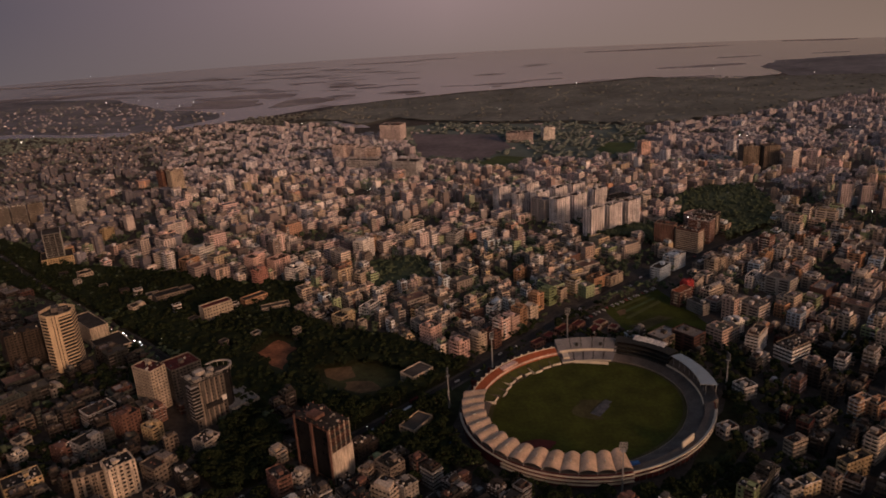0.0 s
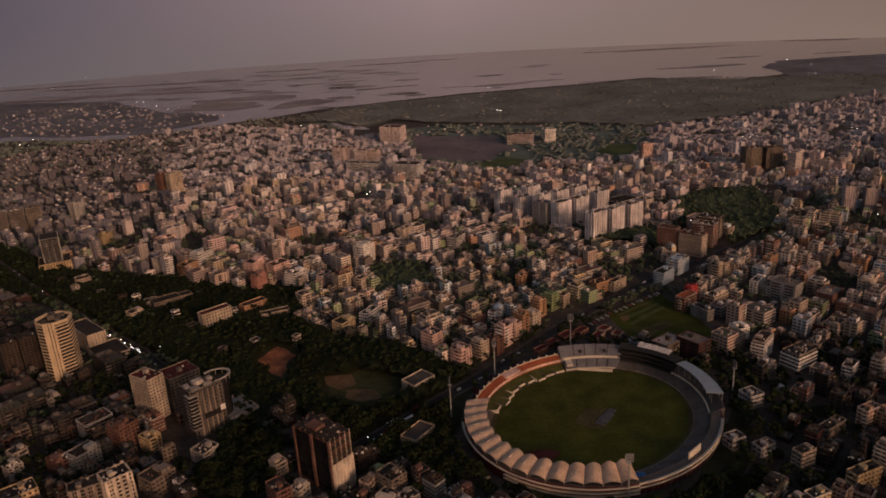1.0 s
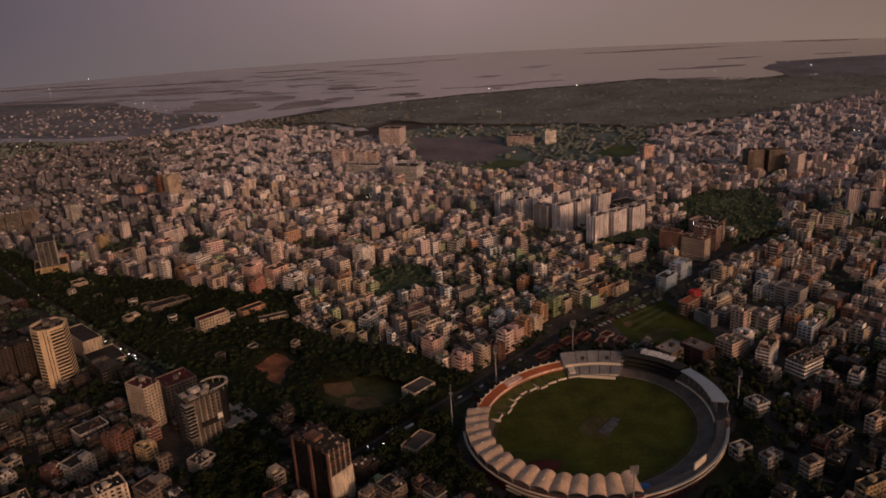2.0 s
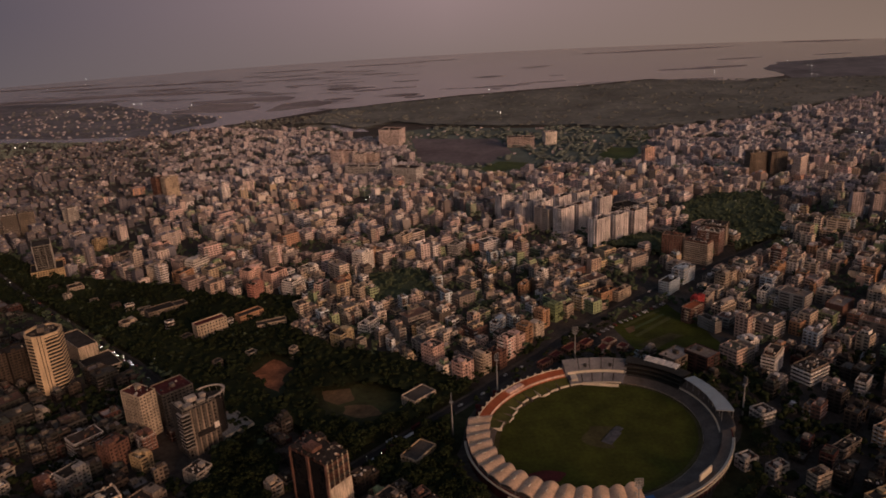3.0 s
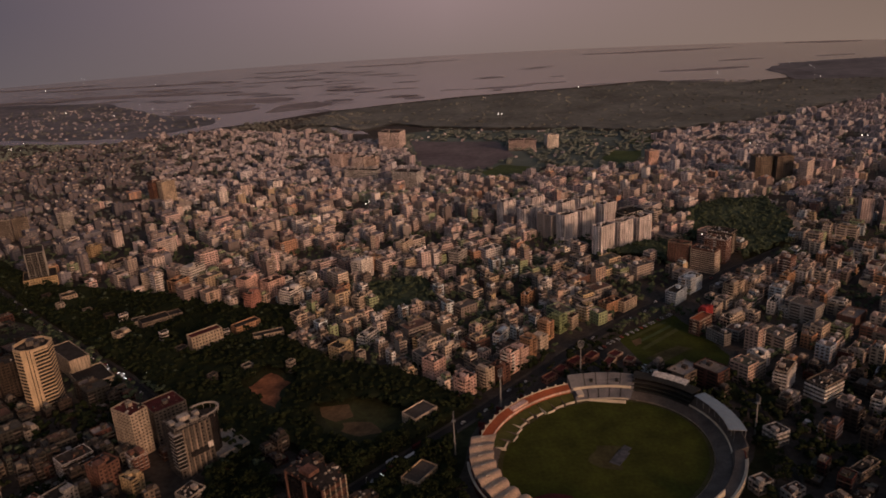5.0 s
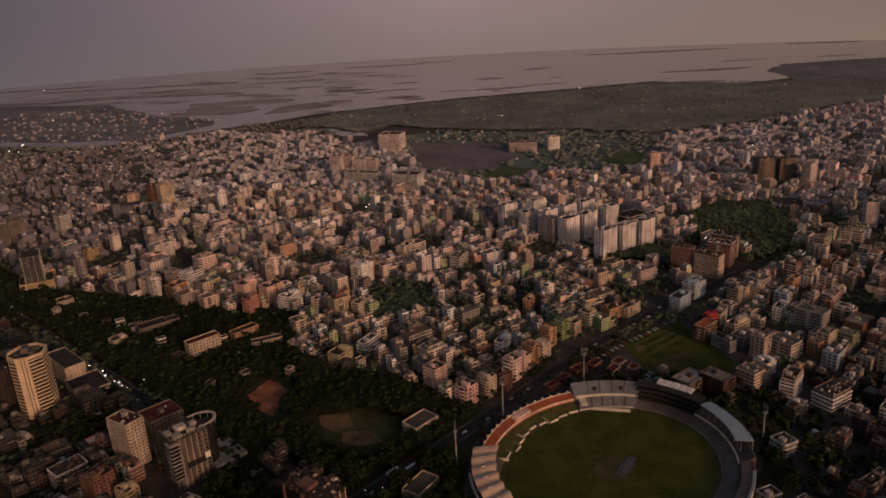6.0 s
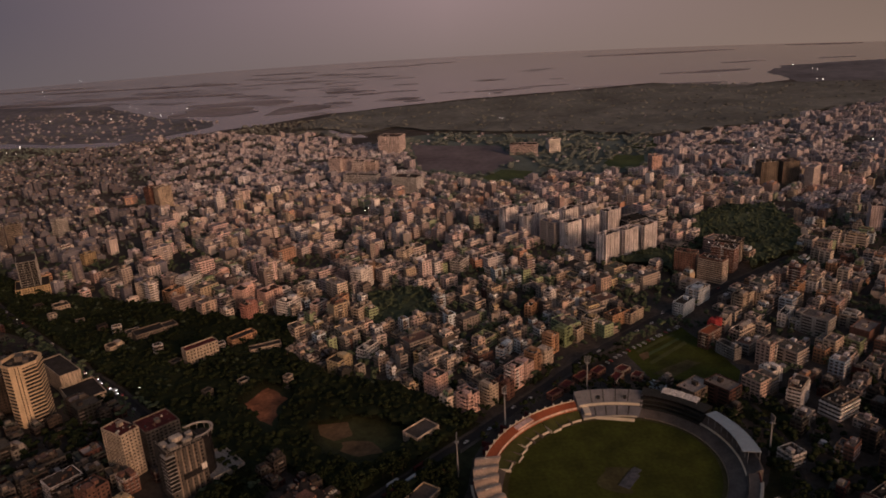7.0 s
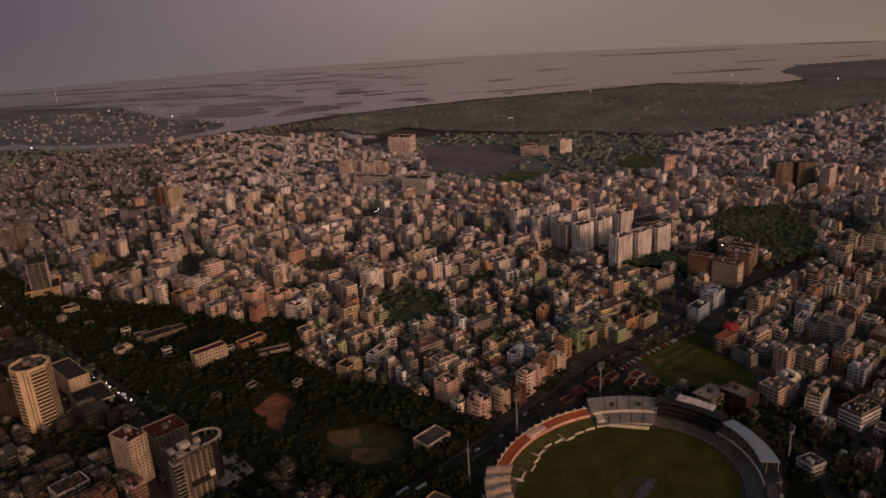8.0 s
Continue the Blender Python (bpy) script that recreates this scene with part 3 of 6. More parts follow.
stand("apron", sweep(0, 360, [(-0.3, 0.28), (4, 0.28)], 5, False), "worn", "bare earth track round the turf")

# covered stand with its membrane vaults
CANOPY = (170.0, 276.0, 15)
stand("terrace", sweep(CANOPY[0], CANOPY[1], tiers(4, 1.5, 25, 9.5, 14)), "seat", "shaded concrete seat rows")
stand("rear_wall", sweep(CANOPY[0], CANOPY[1], [(25.5, 0.1), (25.5, 9.6), (26.2, 9.6), (26.2, 0.1)]), "maroon", "dark maroon rear wall")
for z, d in ((8.6, 28.2), (5.8, 28.6), (3.0, 28.6)):
    stand("gallery_parapet", sweep(224 if z < 8 else 186, 276, [(26.2, z), (d, z), (d, z + 0.9), (d - 0.3, z + 0.9), (d - 0.3, z + 0.2), (26.2, z + 0.2)]), "pale", "pale gallery parapet")
for i in range(CANOPY[2]):
    a0 = CANOPY[0] + (CANOPY[1] - CANOPY[0]) * i / CANOPY[2]
    a1 = CANOPY[0] + (CANOPY[1] - CANOPY[0]) * (i + 1) / CANOPY[2]
    b = Build()
    N, R = 8, 4
    for face_z in (0.0, -0.12):
        for k in range(N):
            u, v = k / N, (k + 1) / N
            for r in range(R):
                def spot(s, r):
                    d = 7.5 + 18 * r / R
                    rise = 2.3 * math.sin(math.pi * s) ** 0.8
                    return bowl(a0 + (a1 - a0) * s, d + 0.3 * math.sin(math.pi * s) * (r == R) - 1.2 * math.sin(math.pi * s) * (r == 0), 13.9 - 2.5 * r / R + rise + face_z)
                f = (spot(u, r), spot(u, r + 1), spot(v, r + 1), spot(v, r))
                b.face(*(f if face_z == 0 else f[::-1]))
    bay = stand("canopy_bay", b, "canopy")
    for p in bay.data.polygons:
        p.use_smooth = True
    b = Build()
    b.tube(bowl(a0, 22, 8.5), bowl(a0, 15, 12.9), 0.22)
    stand("canopy_prop", b, "steel")
    b = Build()
    b.tube(bowl(a0, 25.8, 9), bowl(a0, 25.8, 11.5), 0.25)
    stand("canopy_post", b, "steel")
    b = Build()
    mid = (a0 + a1) / 2
    x, y, z = bowl(mid, 17, 14.8)
    b.at(x, y, mid).box(-1.6, -0.25, z, 1.6, 0.25, z + 0.55)
    stand("roof_vent", b, "pale", "", bay)

# open eastern terrace
stand("terrace", sweep(276, 352, tiers(4, 1.2, 15, 4.2, 10)), "seat", "dark concrete seat rows")
stand("terrace", sweep(276, 352, tiers(16.5, 6.8, 23.5, 7.5, 6)), "seat", "grey upper seat rows")
stand("gallery_parapet", sweep(276, 352, [(15.3, 4.2), (15.3, 5.6), (16.2, 5.6), (16.2, 4.2)]), "seat")
for z in (7.8, 4.8):
    stand("gallery_parapet", sweep(276, 345, [(23.5, z), (25.6, z), (25.6, z + 1.1), (25.2, z + 1.1), (25.2, z + 0.3), (23.5, z + 0.3)]), "pale", "pale outer gallery parapet")
stand("rear_wall", sweep(276, 352, [(23.6, 0.1), (23.6, 7.8), (24.3, 7.8), (24.3, 0.1)]), "maroon", "dark maroon rear wall")
b = Build()
b.at(*bowl(311, 19, 0)[:2], 311 - 90).box(-7.5, -0.5, 5, 7.5, 0.5, 12.2)
screen = stand("scoreboard", b, "pale", "pale rectangular scoreboard")
b = Build()
b.at(*bowl(311, 18.4, 0)[:2], 311 - 90).box(-6.2, -0.2, 6, 6.2, 0.2, 11.4)
stand("score_panel", b, "wall_beige", "blank beige panel", screen)
b = Build()
b.at(*bowl(278.5, 14, 0)[:2], 188).box(-6, -3.5, 3, 6, 3.5, 6)
stand("awning", b, "blue_cloth", "bright blue cloth awning")
for k in range(26):
    a = 276 + 76 * k / 25
    b = Build()
    b.tube(bowl(a, 25.2, 0.1), bowl(a, 25.2, 7.9), 0.25, n=4)
    stand("outer_column", b, "seat")

stand("boundary_wall", sweep(278, 420, [(3.3, 0.1), (3.3, 1.1), (3.6, 1.1), (3.6, 0.1)]), "wall_beige", "dull low wall before the seats")

# eastern roofed terrace
stand("terrace", sweep(352, 394, tiers(4, 1.2, 15, 4.2, 10)), "seat", "dark concrete seat rows")
stand("terrace", sweep(352, 394, tiers(16, 5.0, 27, 10, 10)), "seat")
stand("gallery_parapet", sweep(352, 394, [(15, 4.2), (15, 5.6), (15.9, 5.6), (15.9, 4.2)]), "pale", "pale parapet between the tiers")
stand("sheet_roof", sweep(360, 391, [(14.5, 16.0), (29, 14.4), (29, 14.1), (14.5, 15.7)]), "blue_sheet", "pale blue sheet metal roof")
b = Build()
for k in range(9):
    a = 360 + 31 * k / 8
    b.tube(bowl(a, 28, 0.1), bowl(a, 28, 14.3), 0.25)
    b.tube(bowl(a, 19, 6), bowl(a, 19, 15.9), 0.2)
    b.tube(bowl(a, 14.5, 15.6), bowl(a, 29, 14.0), 0.15)
stand("roof_frame", b, "steel")
b = Build()
for k in range(32):
    a = 360 + 31 * k / 31
    b.face(bowl(a, 14.5, 16.12), bowl(a, 29, 14.52), bowl(a + 0.1, 29, 14.52), bowl(a + 0.1, 14.5, 16.12))
stand("roof_ribs", b, "steel")

# the pavilion
stand("terrace", sweep(394, 423, tiers(4, 1.2, 13, 4.0, 8)), "seat", "dark pavilion seat rows")
# dark paint on these floors holds the shade inside the pavilion
for k, (d, z) in enumerate(((14, 4.0), (15.5, 7.0), (17, 10.0))):
    b = sweep(394, 424, [(d, z), (d, z + 1.1), (d + 0.3, z + 1.1), (d + 0.3, z + 0.4), (31, z + 0.4), (31, z), (d, z)], 3)
    stand("pavilion_floor", b, "wall_dark")
stand("glazing", sweep(395, 423, [(21, 4.4), (21, 13.0), (30.5, 13.0), (30.5, 0.1)], 3), "glass", "dark glazed pavilion front")
stand("pavilion_roof", sweep(394, 424, [(19.5, 13.6), (32.5, 14.0), (32.5, 13.2), (19.5, 13.0)], 3), "wall_dark", "dark flat roof slab")
for k in range(5):
    a0, a1 = 400 + 3.2 * k, 400 + 3.2 * k + 3.1
    b = Build()
    for i in range(6):
        u, v = i / 6, (i + 1) / 6
        za, zb = 14.6 + 0.3 * math.sin(math.pi * u), 14.6 + 0.3 * math.sin(math.pi * v)
        b.face(bowl(a0 + (a1 - a0) * u, 27, za - 0.4), bowl(a0 + (a1 - a0) * u, 34.5, za + 1.4), bowl(a0 + (a1 - a0) * v, 34.5, zb + 1.4), bowl(a0 + (a1 - a0) * v, 27, zb - 0.4))
    b.tube(bowl(a0, 27.3, 13.6), bowl(a0, 27.3, 14.3), 0.2)
    b.tube(bowl(a0, 32.2, 13.6), bowl(a0, 32.2, 15.3), 0.2)
    stand("roof_vault", b, "wall_white", "pale membrane vault")

# northern two-tier stand
stand("terrace", sweep(423, 455, tiers(4, 1.2, 14, 4.6, 9)), "seat_blue", "blue-grey seat rows")
stand("terrace", sweep(423, 456, tiers(15.5, 7.0, 28, 13, 10)), "seat_blue", "blue-grey upper seat rows")
stand("gallery_parapet", sweep(424, 455, [(14.4, 5.4), (14.4, 7.4), (15.2, 7.4), (15.2, 5.4)]), "pale", "pale parapet between the tiers")
stand("boundary_wall", sweep(424, 455, [(3.4, 0.1), (3.4, 1.5), (4.0, 1.5), (4.0, 0.1)]), "pale", "pale low wall before the seats")
for a in (429, 435, 441, 447):
    stand("gangway", sweep(a - 0.35, a + 0.35, tiers(4, 1.5, 14, 4.9, 9)), "wall_dark", "dark stepped gangway")
    stand("gangway", sweep(a + 0.7, a + 1.3, tiers(15.5, 7.3, 28, 13.3, 10)), "wall_dark", "dark stepped gangway")
for a in (431.5, 444.5):
    b = Build()
    b.at(*bowl(a, 20, 0)[:2], a).box(-1.2, -1.3, 8.5, 1.2, 1.3, 10.8)
    stand("stair_mouth", b, "wall_dark", "dark stair mouth in the seat rows")
b = Build()
b.at(*bowl(452, 10, 0)[:2], 452 - 90).box(-2.6, -5, 3.5, 2.6, 6, 5.4)
stand("camera_platform", b, "pale", "white covered platform")
b = Build()
b.at(*bowl(436, -2, 0)[:2], 436 - 90).box(-15, -0.4, 0.3, 15, 0.4, 2.8)
stand("sight_screen", b, "pale", "long white sight screen")

# western terraces: green lower blocks, a red upper deck
edge = 456.0
for k in range(9):
    a1 = edge + 8.2
    deep = (0.4, 1.4, 3.6, 0.6, -0.8, 0.8, 3.2, 5.2, 1.6)[k]
    stand("terrace", sweep(edge + 0.25, a1 - 0.25, tiers(4 - deep, 1.0, 13, 4.0, 8)), "seat_green", "dull green seat rows")
    stand("boundary_wall", sweep(edge + 0.5, a1 - 1.4, [(3.2 - deep, 0.1), (3.2 - deep, 1.9), (3.8 - deep, 1.9), (3.8 - deep, 0.1)]), "pale", "pale low wall before the seats")
    b = Build()
    b.at(*bowl(a1, 8, 0)[:2], a1).box(-7.5, -0.3, 0.3, 5, 0.3, 2.6)
    stand("gangway", b, "pale" if k % 3 == 2 else "seat", "worn gangway wall")
    edge = a1
stand("upper_deck", sweep(457, 529, tiers(13.4, 7.0, 20.5, 8.4, 5)), "seat_red", "red upper deck")
for d, z in ((12.9, 6.3), (20.5, 8.2)):
    stand("gallery_parapet", sweep(457, 529, [(d, z - 0.9), (d, z + 0.9), (d + 0.3, z + 0.9), (d + 0.3, z - 0.9)]), "wall_pink" if d < 14 else "pale", "pale parapet of the deck")
for a in range(459, 529, 5):
    b = Build()
    b.tube(bowl(a, 13.2, 3.5), bowl(a, 13.2, 6.0), 0.25, n=4)
    stand("deck_post", b, "seat")
    b = Build()
    b.at(*bowl(a, 20.8, 0)[:2], a).box(-0.5, -0.5, 8, 0.9, 0.5, 10.4)
    stand("deck_pier", b, "pale")
b = Build()
b.at(*bowl(492, 16.5, 0)[:2], 492 - 90).box(-9, -2.6, 7, 9, 2.6, 8.7)
stand("deck_landing", b, "wall_pink", "pale pink landing of the deck")
for a in (466, 481, 497, 512):
    b = Build()
    b.at(*bowl(a, 27, 0)[:2], a).box(-9, -0.6, 0, 6, 0.6, 4.2)
    b.at(*bowl(a + 4, 24, 0)[:2], a).box(-3.5, -4.0, 0, 3.5, 4.0, 4.5)
    stand("stair_house", b, "maroon", "brown stair house behind the deck")


def floodlight(x, y, h, face):
    e = thing("floodlight_mast", x, y, face, "slender grey steel floodlight mast beside the stadium", "floodlight", "floodlight masts")
    b = Build()
    b.tube((0, 0, 0), (0, 0, h * 0.5), 0.75, 0.55, 8)
    b.tube((0, 0, h * 0.5), (0, 0, h), 0.55, 0.35, 8)
    b.object("pole", M["steel"], e)
    b = Build()
    for i in range(6):
        b.box(-2.6, -0.12, h - 1.5 + 1.14 * i, 2.6, 0.12, h - 1.25 + 1.14 * i, True)
    for px in (-2.6, -0.9, 0.8, 2.45):
        b.box(px, -0.15, h - 1.5, px + 0.18, 0.15, h + 4.5, True)
    head = b.object("lamp_frame", M["steel"], e)
    for i in range(4):
        for j in range(5):
            b = Build()
            b.box(-2.2 + 1.15 * i, -0.5, h - 1.1 + 1.1 * j, -1.35 + 1.15 * i, -0.2, h - 0.35 + 1.1 * j, True)
            b.object("lamp", M["cover"], head)
    b = Build()
    b.box(-1.5, -1.5, h - 2.2, 1.5, 1.5, h - 2.0, True)
    b.object("service_platform", M["steel"], e)


for x, y, h in ((-2, 505, 31), (38, 569, 30), (112, 610, 30.5), (222, 509, 29), (108, 391, 33)):
    floodlight(x, y, h, math.degrees(math.atan2(y - STADIUM[1], x - STADIUM[0])) + 90 + 180)


# ---- buildings ----
def on_side(k, w, d, u, z, o):
    """A point on the wall k of a box w x d: u metres along it, z up, o out of it."""
    if k == 0:
        return (-w / 2 + u, -d / 2 - o, z)
    if k == 1:
        return (w / 2 + o, -d / 2 + u, z)
    if k == 2:
        return (w / 2 - u, d / 2 + o, z)
    return (-w / 2 - o, d / 2 - u, z)


def pane(b, k, w, d, u0, u1, z0, z1, o):
    b.face(*[on_side(k, w, d, u, z, o) for u, z in ((u0, z0), (u1, z0), (u1, z1), (u0, z1))])


def shelf(b, k, w, d, u0, u1, z0, z1, o0, o1):
    """A box that stands out of the wall from o0 to o1."""
    c = [on_side(k, w, d, u, z, o) for z in (z0, z1) for u, o in ((u0, o1), (u1, o1), (u1, o0), (u0, o0))]
    for f in ((0, 1, 5, 4), (1, 2, 6, 5), (3, 0, 4, 7), (4, 5, 6, 7), (3, 2, 1, 0)):
        b.face(*[c[i] for i in f])


def shell(wall, roof, w, d, h, lip=0.9, t=0.3):
    """Parapet and roof on walls that are built apart."""
    for k, (a, c) in enumerate(((w, d), (d, w), (w, d), (d, w))):
        wall.face(on_side(k, w, d, 0, h, 0), on_side(k, w, d, a, h, 0), on_side(k, w, d, a - t, h, -t), on_side(k, w, d, t, h, -t))
        wall.face(*[on_side(k, w, d, u, z, -t) for u, z in ((t, h), (a - t, h), (a - t, h - lip), (t, h - lip))])
    roof.face((-w / 2 + t, -d / 2 + t, h - lip), (w / 2 - t, -d / 2 + t, h - lip), (w / 2 - t, d / 2 - t, h - lip), (-w / 2 + t, d / 2 - t, h - lip))


def holed(wall, glass, ledge, k, w, d, floors, step, z0, n, share, depth=0.35, tall=0.5, eaves=True):
    """A wall with n recessed windows a floor."""
    a = w if k in (0, 2) else d
    top = z0 + floors * step + 0.9
    bay = a / n
    ww = bay * share
    pane(wall, k, w, d, 0, a, 0, z0 + step * 0.3, 0)
    for i in range(floors):
        s, e = z0 + i * step + step * 0.3, z0 + i * step + step * (0.3 + tall)
        pane(wall, k, w, d, 0, a, e, (z0 + (i + 1) * step + step * 0.3) if i < floors - 1 else top, 0)
        u = 0.0
        for j in range(n):
            l, r = bay * j + (bay - ww) / 2, bay * j + (bay + ww) / 2
            pane(wall, k, w, d, u, l, s, e, 0)
            pane(glass, k, w, d, l, r, s, e, -depth)
            for (ua, za), (ub, zb) in (((l, s), (r, s)), ((r, s), (r, e)), ((r, e), (l, e)), ((l, e), (l, s))):
                wall.face(on_side(k, w, d, ua, za, 0), on_side(k, w, d, ub, zb, 0), on_side(k, w, d, ub, zb, -depth), on_side(k, w, d, ua, za, -depth))
            if eaves:
                c4 = [on_side(k, w, d, q, z, o) for z, o in ((e + 0.05, 0), (e + 0.05, 0.5), (e + 0.2, 0.5), (e + 0.2, 0)) for q in (l - 0.2, r + 0.2)]
                ledge.face(c4[0], c4[1], c4[3], c4[2])
                ledge.face(c4[2], c4[3], c4[5], c4[4])
                ledge.face(c4[4], c4[5], c4[7], c4[6])
            u = r
        pane(wall, k, w, d, u, a, s, e, 0)


PAINTED = dict(cream="cream", beige="beige", pink="dusty pink", white="off-white", grey="grey", ochre="ochre", orange="orange", green="pale green", blue="pale blue", brick="brick-red", red="red", yellow="yellow", concrete="bare concrete", dark="dark grey", brown="dim brown", estate="greyish white", dim_white="dim white", drab="drab beige", coral="coral red", rose="dusty rose", slate="pale grey")


def block(x, y, w, d, turn, h, paint, seed, floors=0, label="", name="apartment_building", share=0.55, balconies=None, bands=False, head=1, trim="", roof_key="roof", tall=0.54, group="apartment buildings of the city", ribs=None):
    """A flat-roofed building with recessed windows, balconies, parapet, stair room and water tanks."""
    rng = random.Random(seed)
    floors = floors or max(2, round((h - 1.5) / 3.05))
    step = (h - 1.5) / floors
    if not label:
        label = f"{PAINTED[paint]} {'tower' if h > 30 else 'apartment'} block of {floors} storeys with " + ("long balcony bands" if bands else "small dark windows")
    e = thing(name, x, y, turn, label, "building", group)
    wall, glass, ledge, roof = Build(), Build(), Build(), Build()
    for k in range(4):
        a = w if k in (0, 2) else d
        n = max(2, round(a / 3.3))
        holed(wall, glass, ledge, k, w, d, floors, step, 0.6, n, 0.8 if bands else share, tall=tall, eaves=not bands)
    shell(wall, roof, w, d, 0.6 + floors * step + 0.9)
    wall.object("wall", M["wall_" + paint], e)
    roof.object("roof", M[roof_key], e)
    glass.object("window_panes", M["glass"], e, kind="stuff")
    top = 0.6 + floors * step
    sides = balconies if balconies is not None else rng.sample((0, 3, 1, 2), 2)
    light = M["wall_" + (trim or rng.choice((paint, "white", "beige", paint, paint) if h > 9 else (paint, paint, "beige")))]
    if bands:
        for i in range(floors):
            b = Build()
            for k in range(4):
                a = w if k in (0, 2) else d
                shelf(b, k, w, d, -0.9 if k in (0, 2) else 0, a + (0.9 if k in (0, 2) else 0), 0.6 + i * step, 0.6 + i * step + step * 0.38, 0, 0.9)
            b.object("balcony_band", light, e)
    else:
        if rng.random() < 0.6:
            for i in range(1, floors + 1):
                for k in range(4):
                    a = w if k in (0, 2) else d
                    shelf(ledge, k, w, d, 0, a, 0.6 + i * step - 0.14, 0.6 + i * step + 0.14, 0, 0.28)
        for k in range(4):
            a = w if k in (0, 2) else d
            shelf(ledge, k, w, d, -0.12, a + 0.12, top + 0.7, top + 0.98, -0.35, 0.12)
        ledge.object("ledge_work", light, e, kind="stuff")
        for k in sides:
            a = w if k in (0, 2) else d
            u0 = rng.uniform(0.08, 0.5) * a
            u1 = min(a - 0.3, u0 + rng.uniform(3.2, 5.5))
            g, b = Build(), Build()
            close = math.hypot(x, y - 60) < 540
            shared = None
            for i in range(1, floors):
                z = 0.6 + i * step
                if not close:
                    shelf(b, k, w, d, u0, u1, z - 0.15, z + 0.95, 0, 1.3)
                elif shared is None:
                    shelf(b, k, w, d, u0, u1, -0.15, 0.95, 0, 1.3)
                    shared = b.mesh("balcony", light)
                if close:
                    ob = new("balcony", shared)
                    ob.parent, ob.location = e, (0, 0, z)
                pane(g, k, w, d, u0 + 0.3, u1 - 0.3, z + 0.95, z + step * 0.8, 0.05)
            if not close and b.f:
                b.object("balcony_column", light, e, kind="stuff")
            if g.f:
                g.object("balcony_glazing", M["glass"], e, kind="stuff")
    if ribs:
        for k in range(4):
            a = w if k in (0, 2) else d
            pitch, wide = ribs
            for u in [0.1 + i * pitch for i in range(int((a - wide) / pitch) + 1)]:
                b = Build()
                shelf(b, k, w, d, u, u + wide, 0, top + rng.uniform(0.5, 2.2), 0, 0.8)
                b.object("bay", light, e)
    if head:
        hx, hy = rng.uniform(-0.25, 0.25) * w, rng.uniform(-0.25, 0.25) * d
        b = Build()
        b.at(hx, hy).box(-1.6, -2.1, top, 1.6, 2.1, top + 2.5)
        b.box(-1.9, -2.4, top + 2.5, 1.9, 2.4, top + 2.7)
        b.object("stair_room", M["wall_" + paint], e)
        for i in range(rng.choice((1, 2, 2, 3))):
            b = Build()
            px, py = rng.uniform(-0.36, 0.36) * w, rng.uniform(-0.36, 0.36) * d
            b.tube((px, py, top), (px, py, top + 1.3), 0.7, 0.7, 8)
            b.tube((px, py, top + 1.3), (px, py, top + 1.6), 0.7, 0.25, 8)
            b.object("water_tank", M["tank"] if rng.random() < 0.6 else M["pale"], e)
        if rng.random() < 0.4 and h < 26:
            b = Build()
            side = rng.choice((-1, 1))
            b.box(-w * 0.42 if side < 0 else 0.6, -d * 0.4, top, -0.6 if side < 0 else w * 0.42, d * rng.uniform(0.0, 0.4), top + 2.8)
            b.object("set_back_storey", M["wall_" + paint], e)
        b = Build()
        for i in range(rng.randint(8, 16)):
            px, py = rng.uniform(-0.44, 0.44) * w, rng.uniform(-0.44, 0.44) * d
            b.at(px, py, rng.choice((0, 0, 30, 75))).box(-rng.uniform(0.2, 1.3), -rng.uniform(0.15, 0.5), top, rng.uniform(0.2, 0.9), rng.uniform(0.2, 0.6), top + rng.uniform(0.4, 1.5))
        b.object("roof_clutter", M["wall_" + rng.choice(("grey", "white", "brick", "dark"))], e, kind="stuff")
        if rng.random() < 0.4:
            b = Build()
            px, py = rng.uniform(-0.3, 0.3) * w, rng.uniform(-0.3, 0.3) * d
            b.at(px, py).box(-2.6, -1.6, top + 2.0, 2.6, 1.6, top + 2.12, True)
            for sx in (-2.4, 2.3):
                for sy in (-1.5, 1.4):
                    b.box(sx, sy, top, sx + 0.12, sy + 0.12, top + 2.0)
            b.object("roof_shed", M["roof"], e)
    FOOT.append((x, y, w / 2, d / 2, math.radians(turn)))
    return e


FOOT = []


def clear_of(x, y, gap):
    """Whether a place lies more than gap metres outside every known building."""
    for fx, fy, a, b, t in FOOT:
        dx, dy = x - fx, y - fy
        if abs(dx) + abs(dy) > 90:
            continue
        c, s = math.cos(t), math.sin(t)
        if math.hypot(max(abs(c * dx + s * dy) - a, 0), max(abs(c * dy - s * dx) - b, 0)) < gap:
            return False
    return True


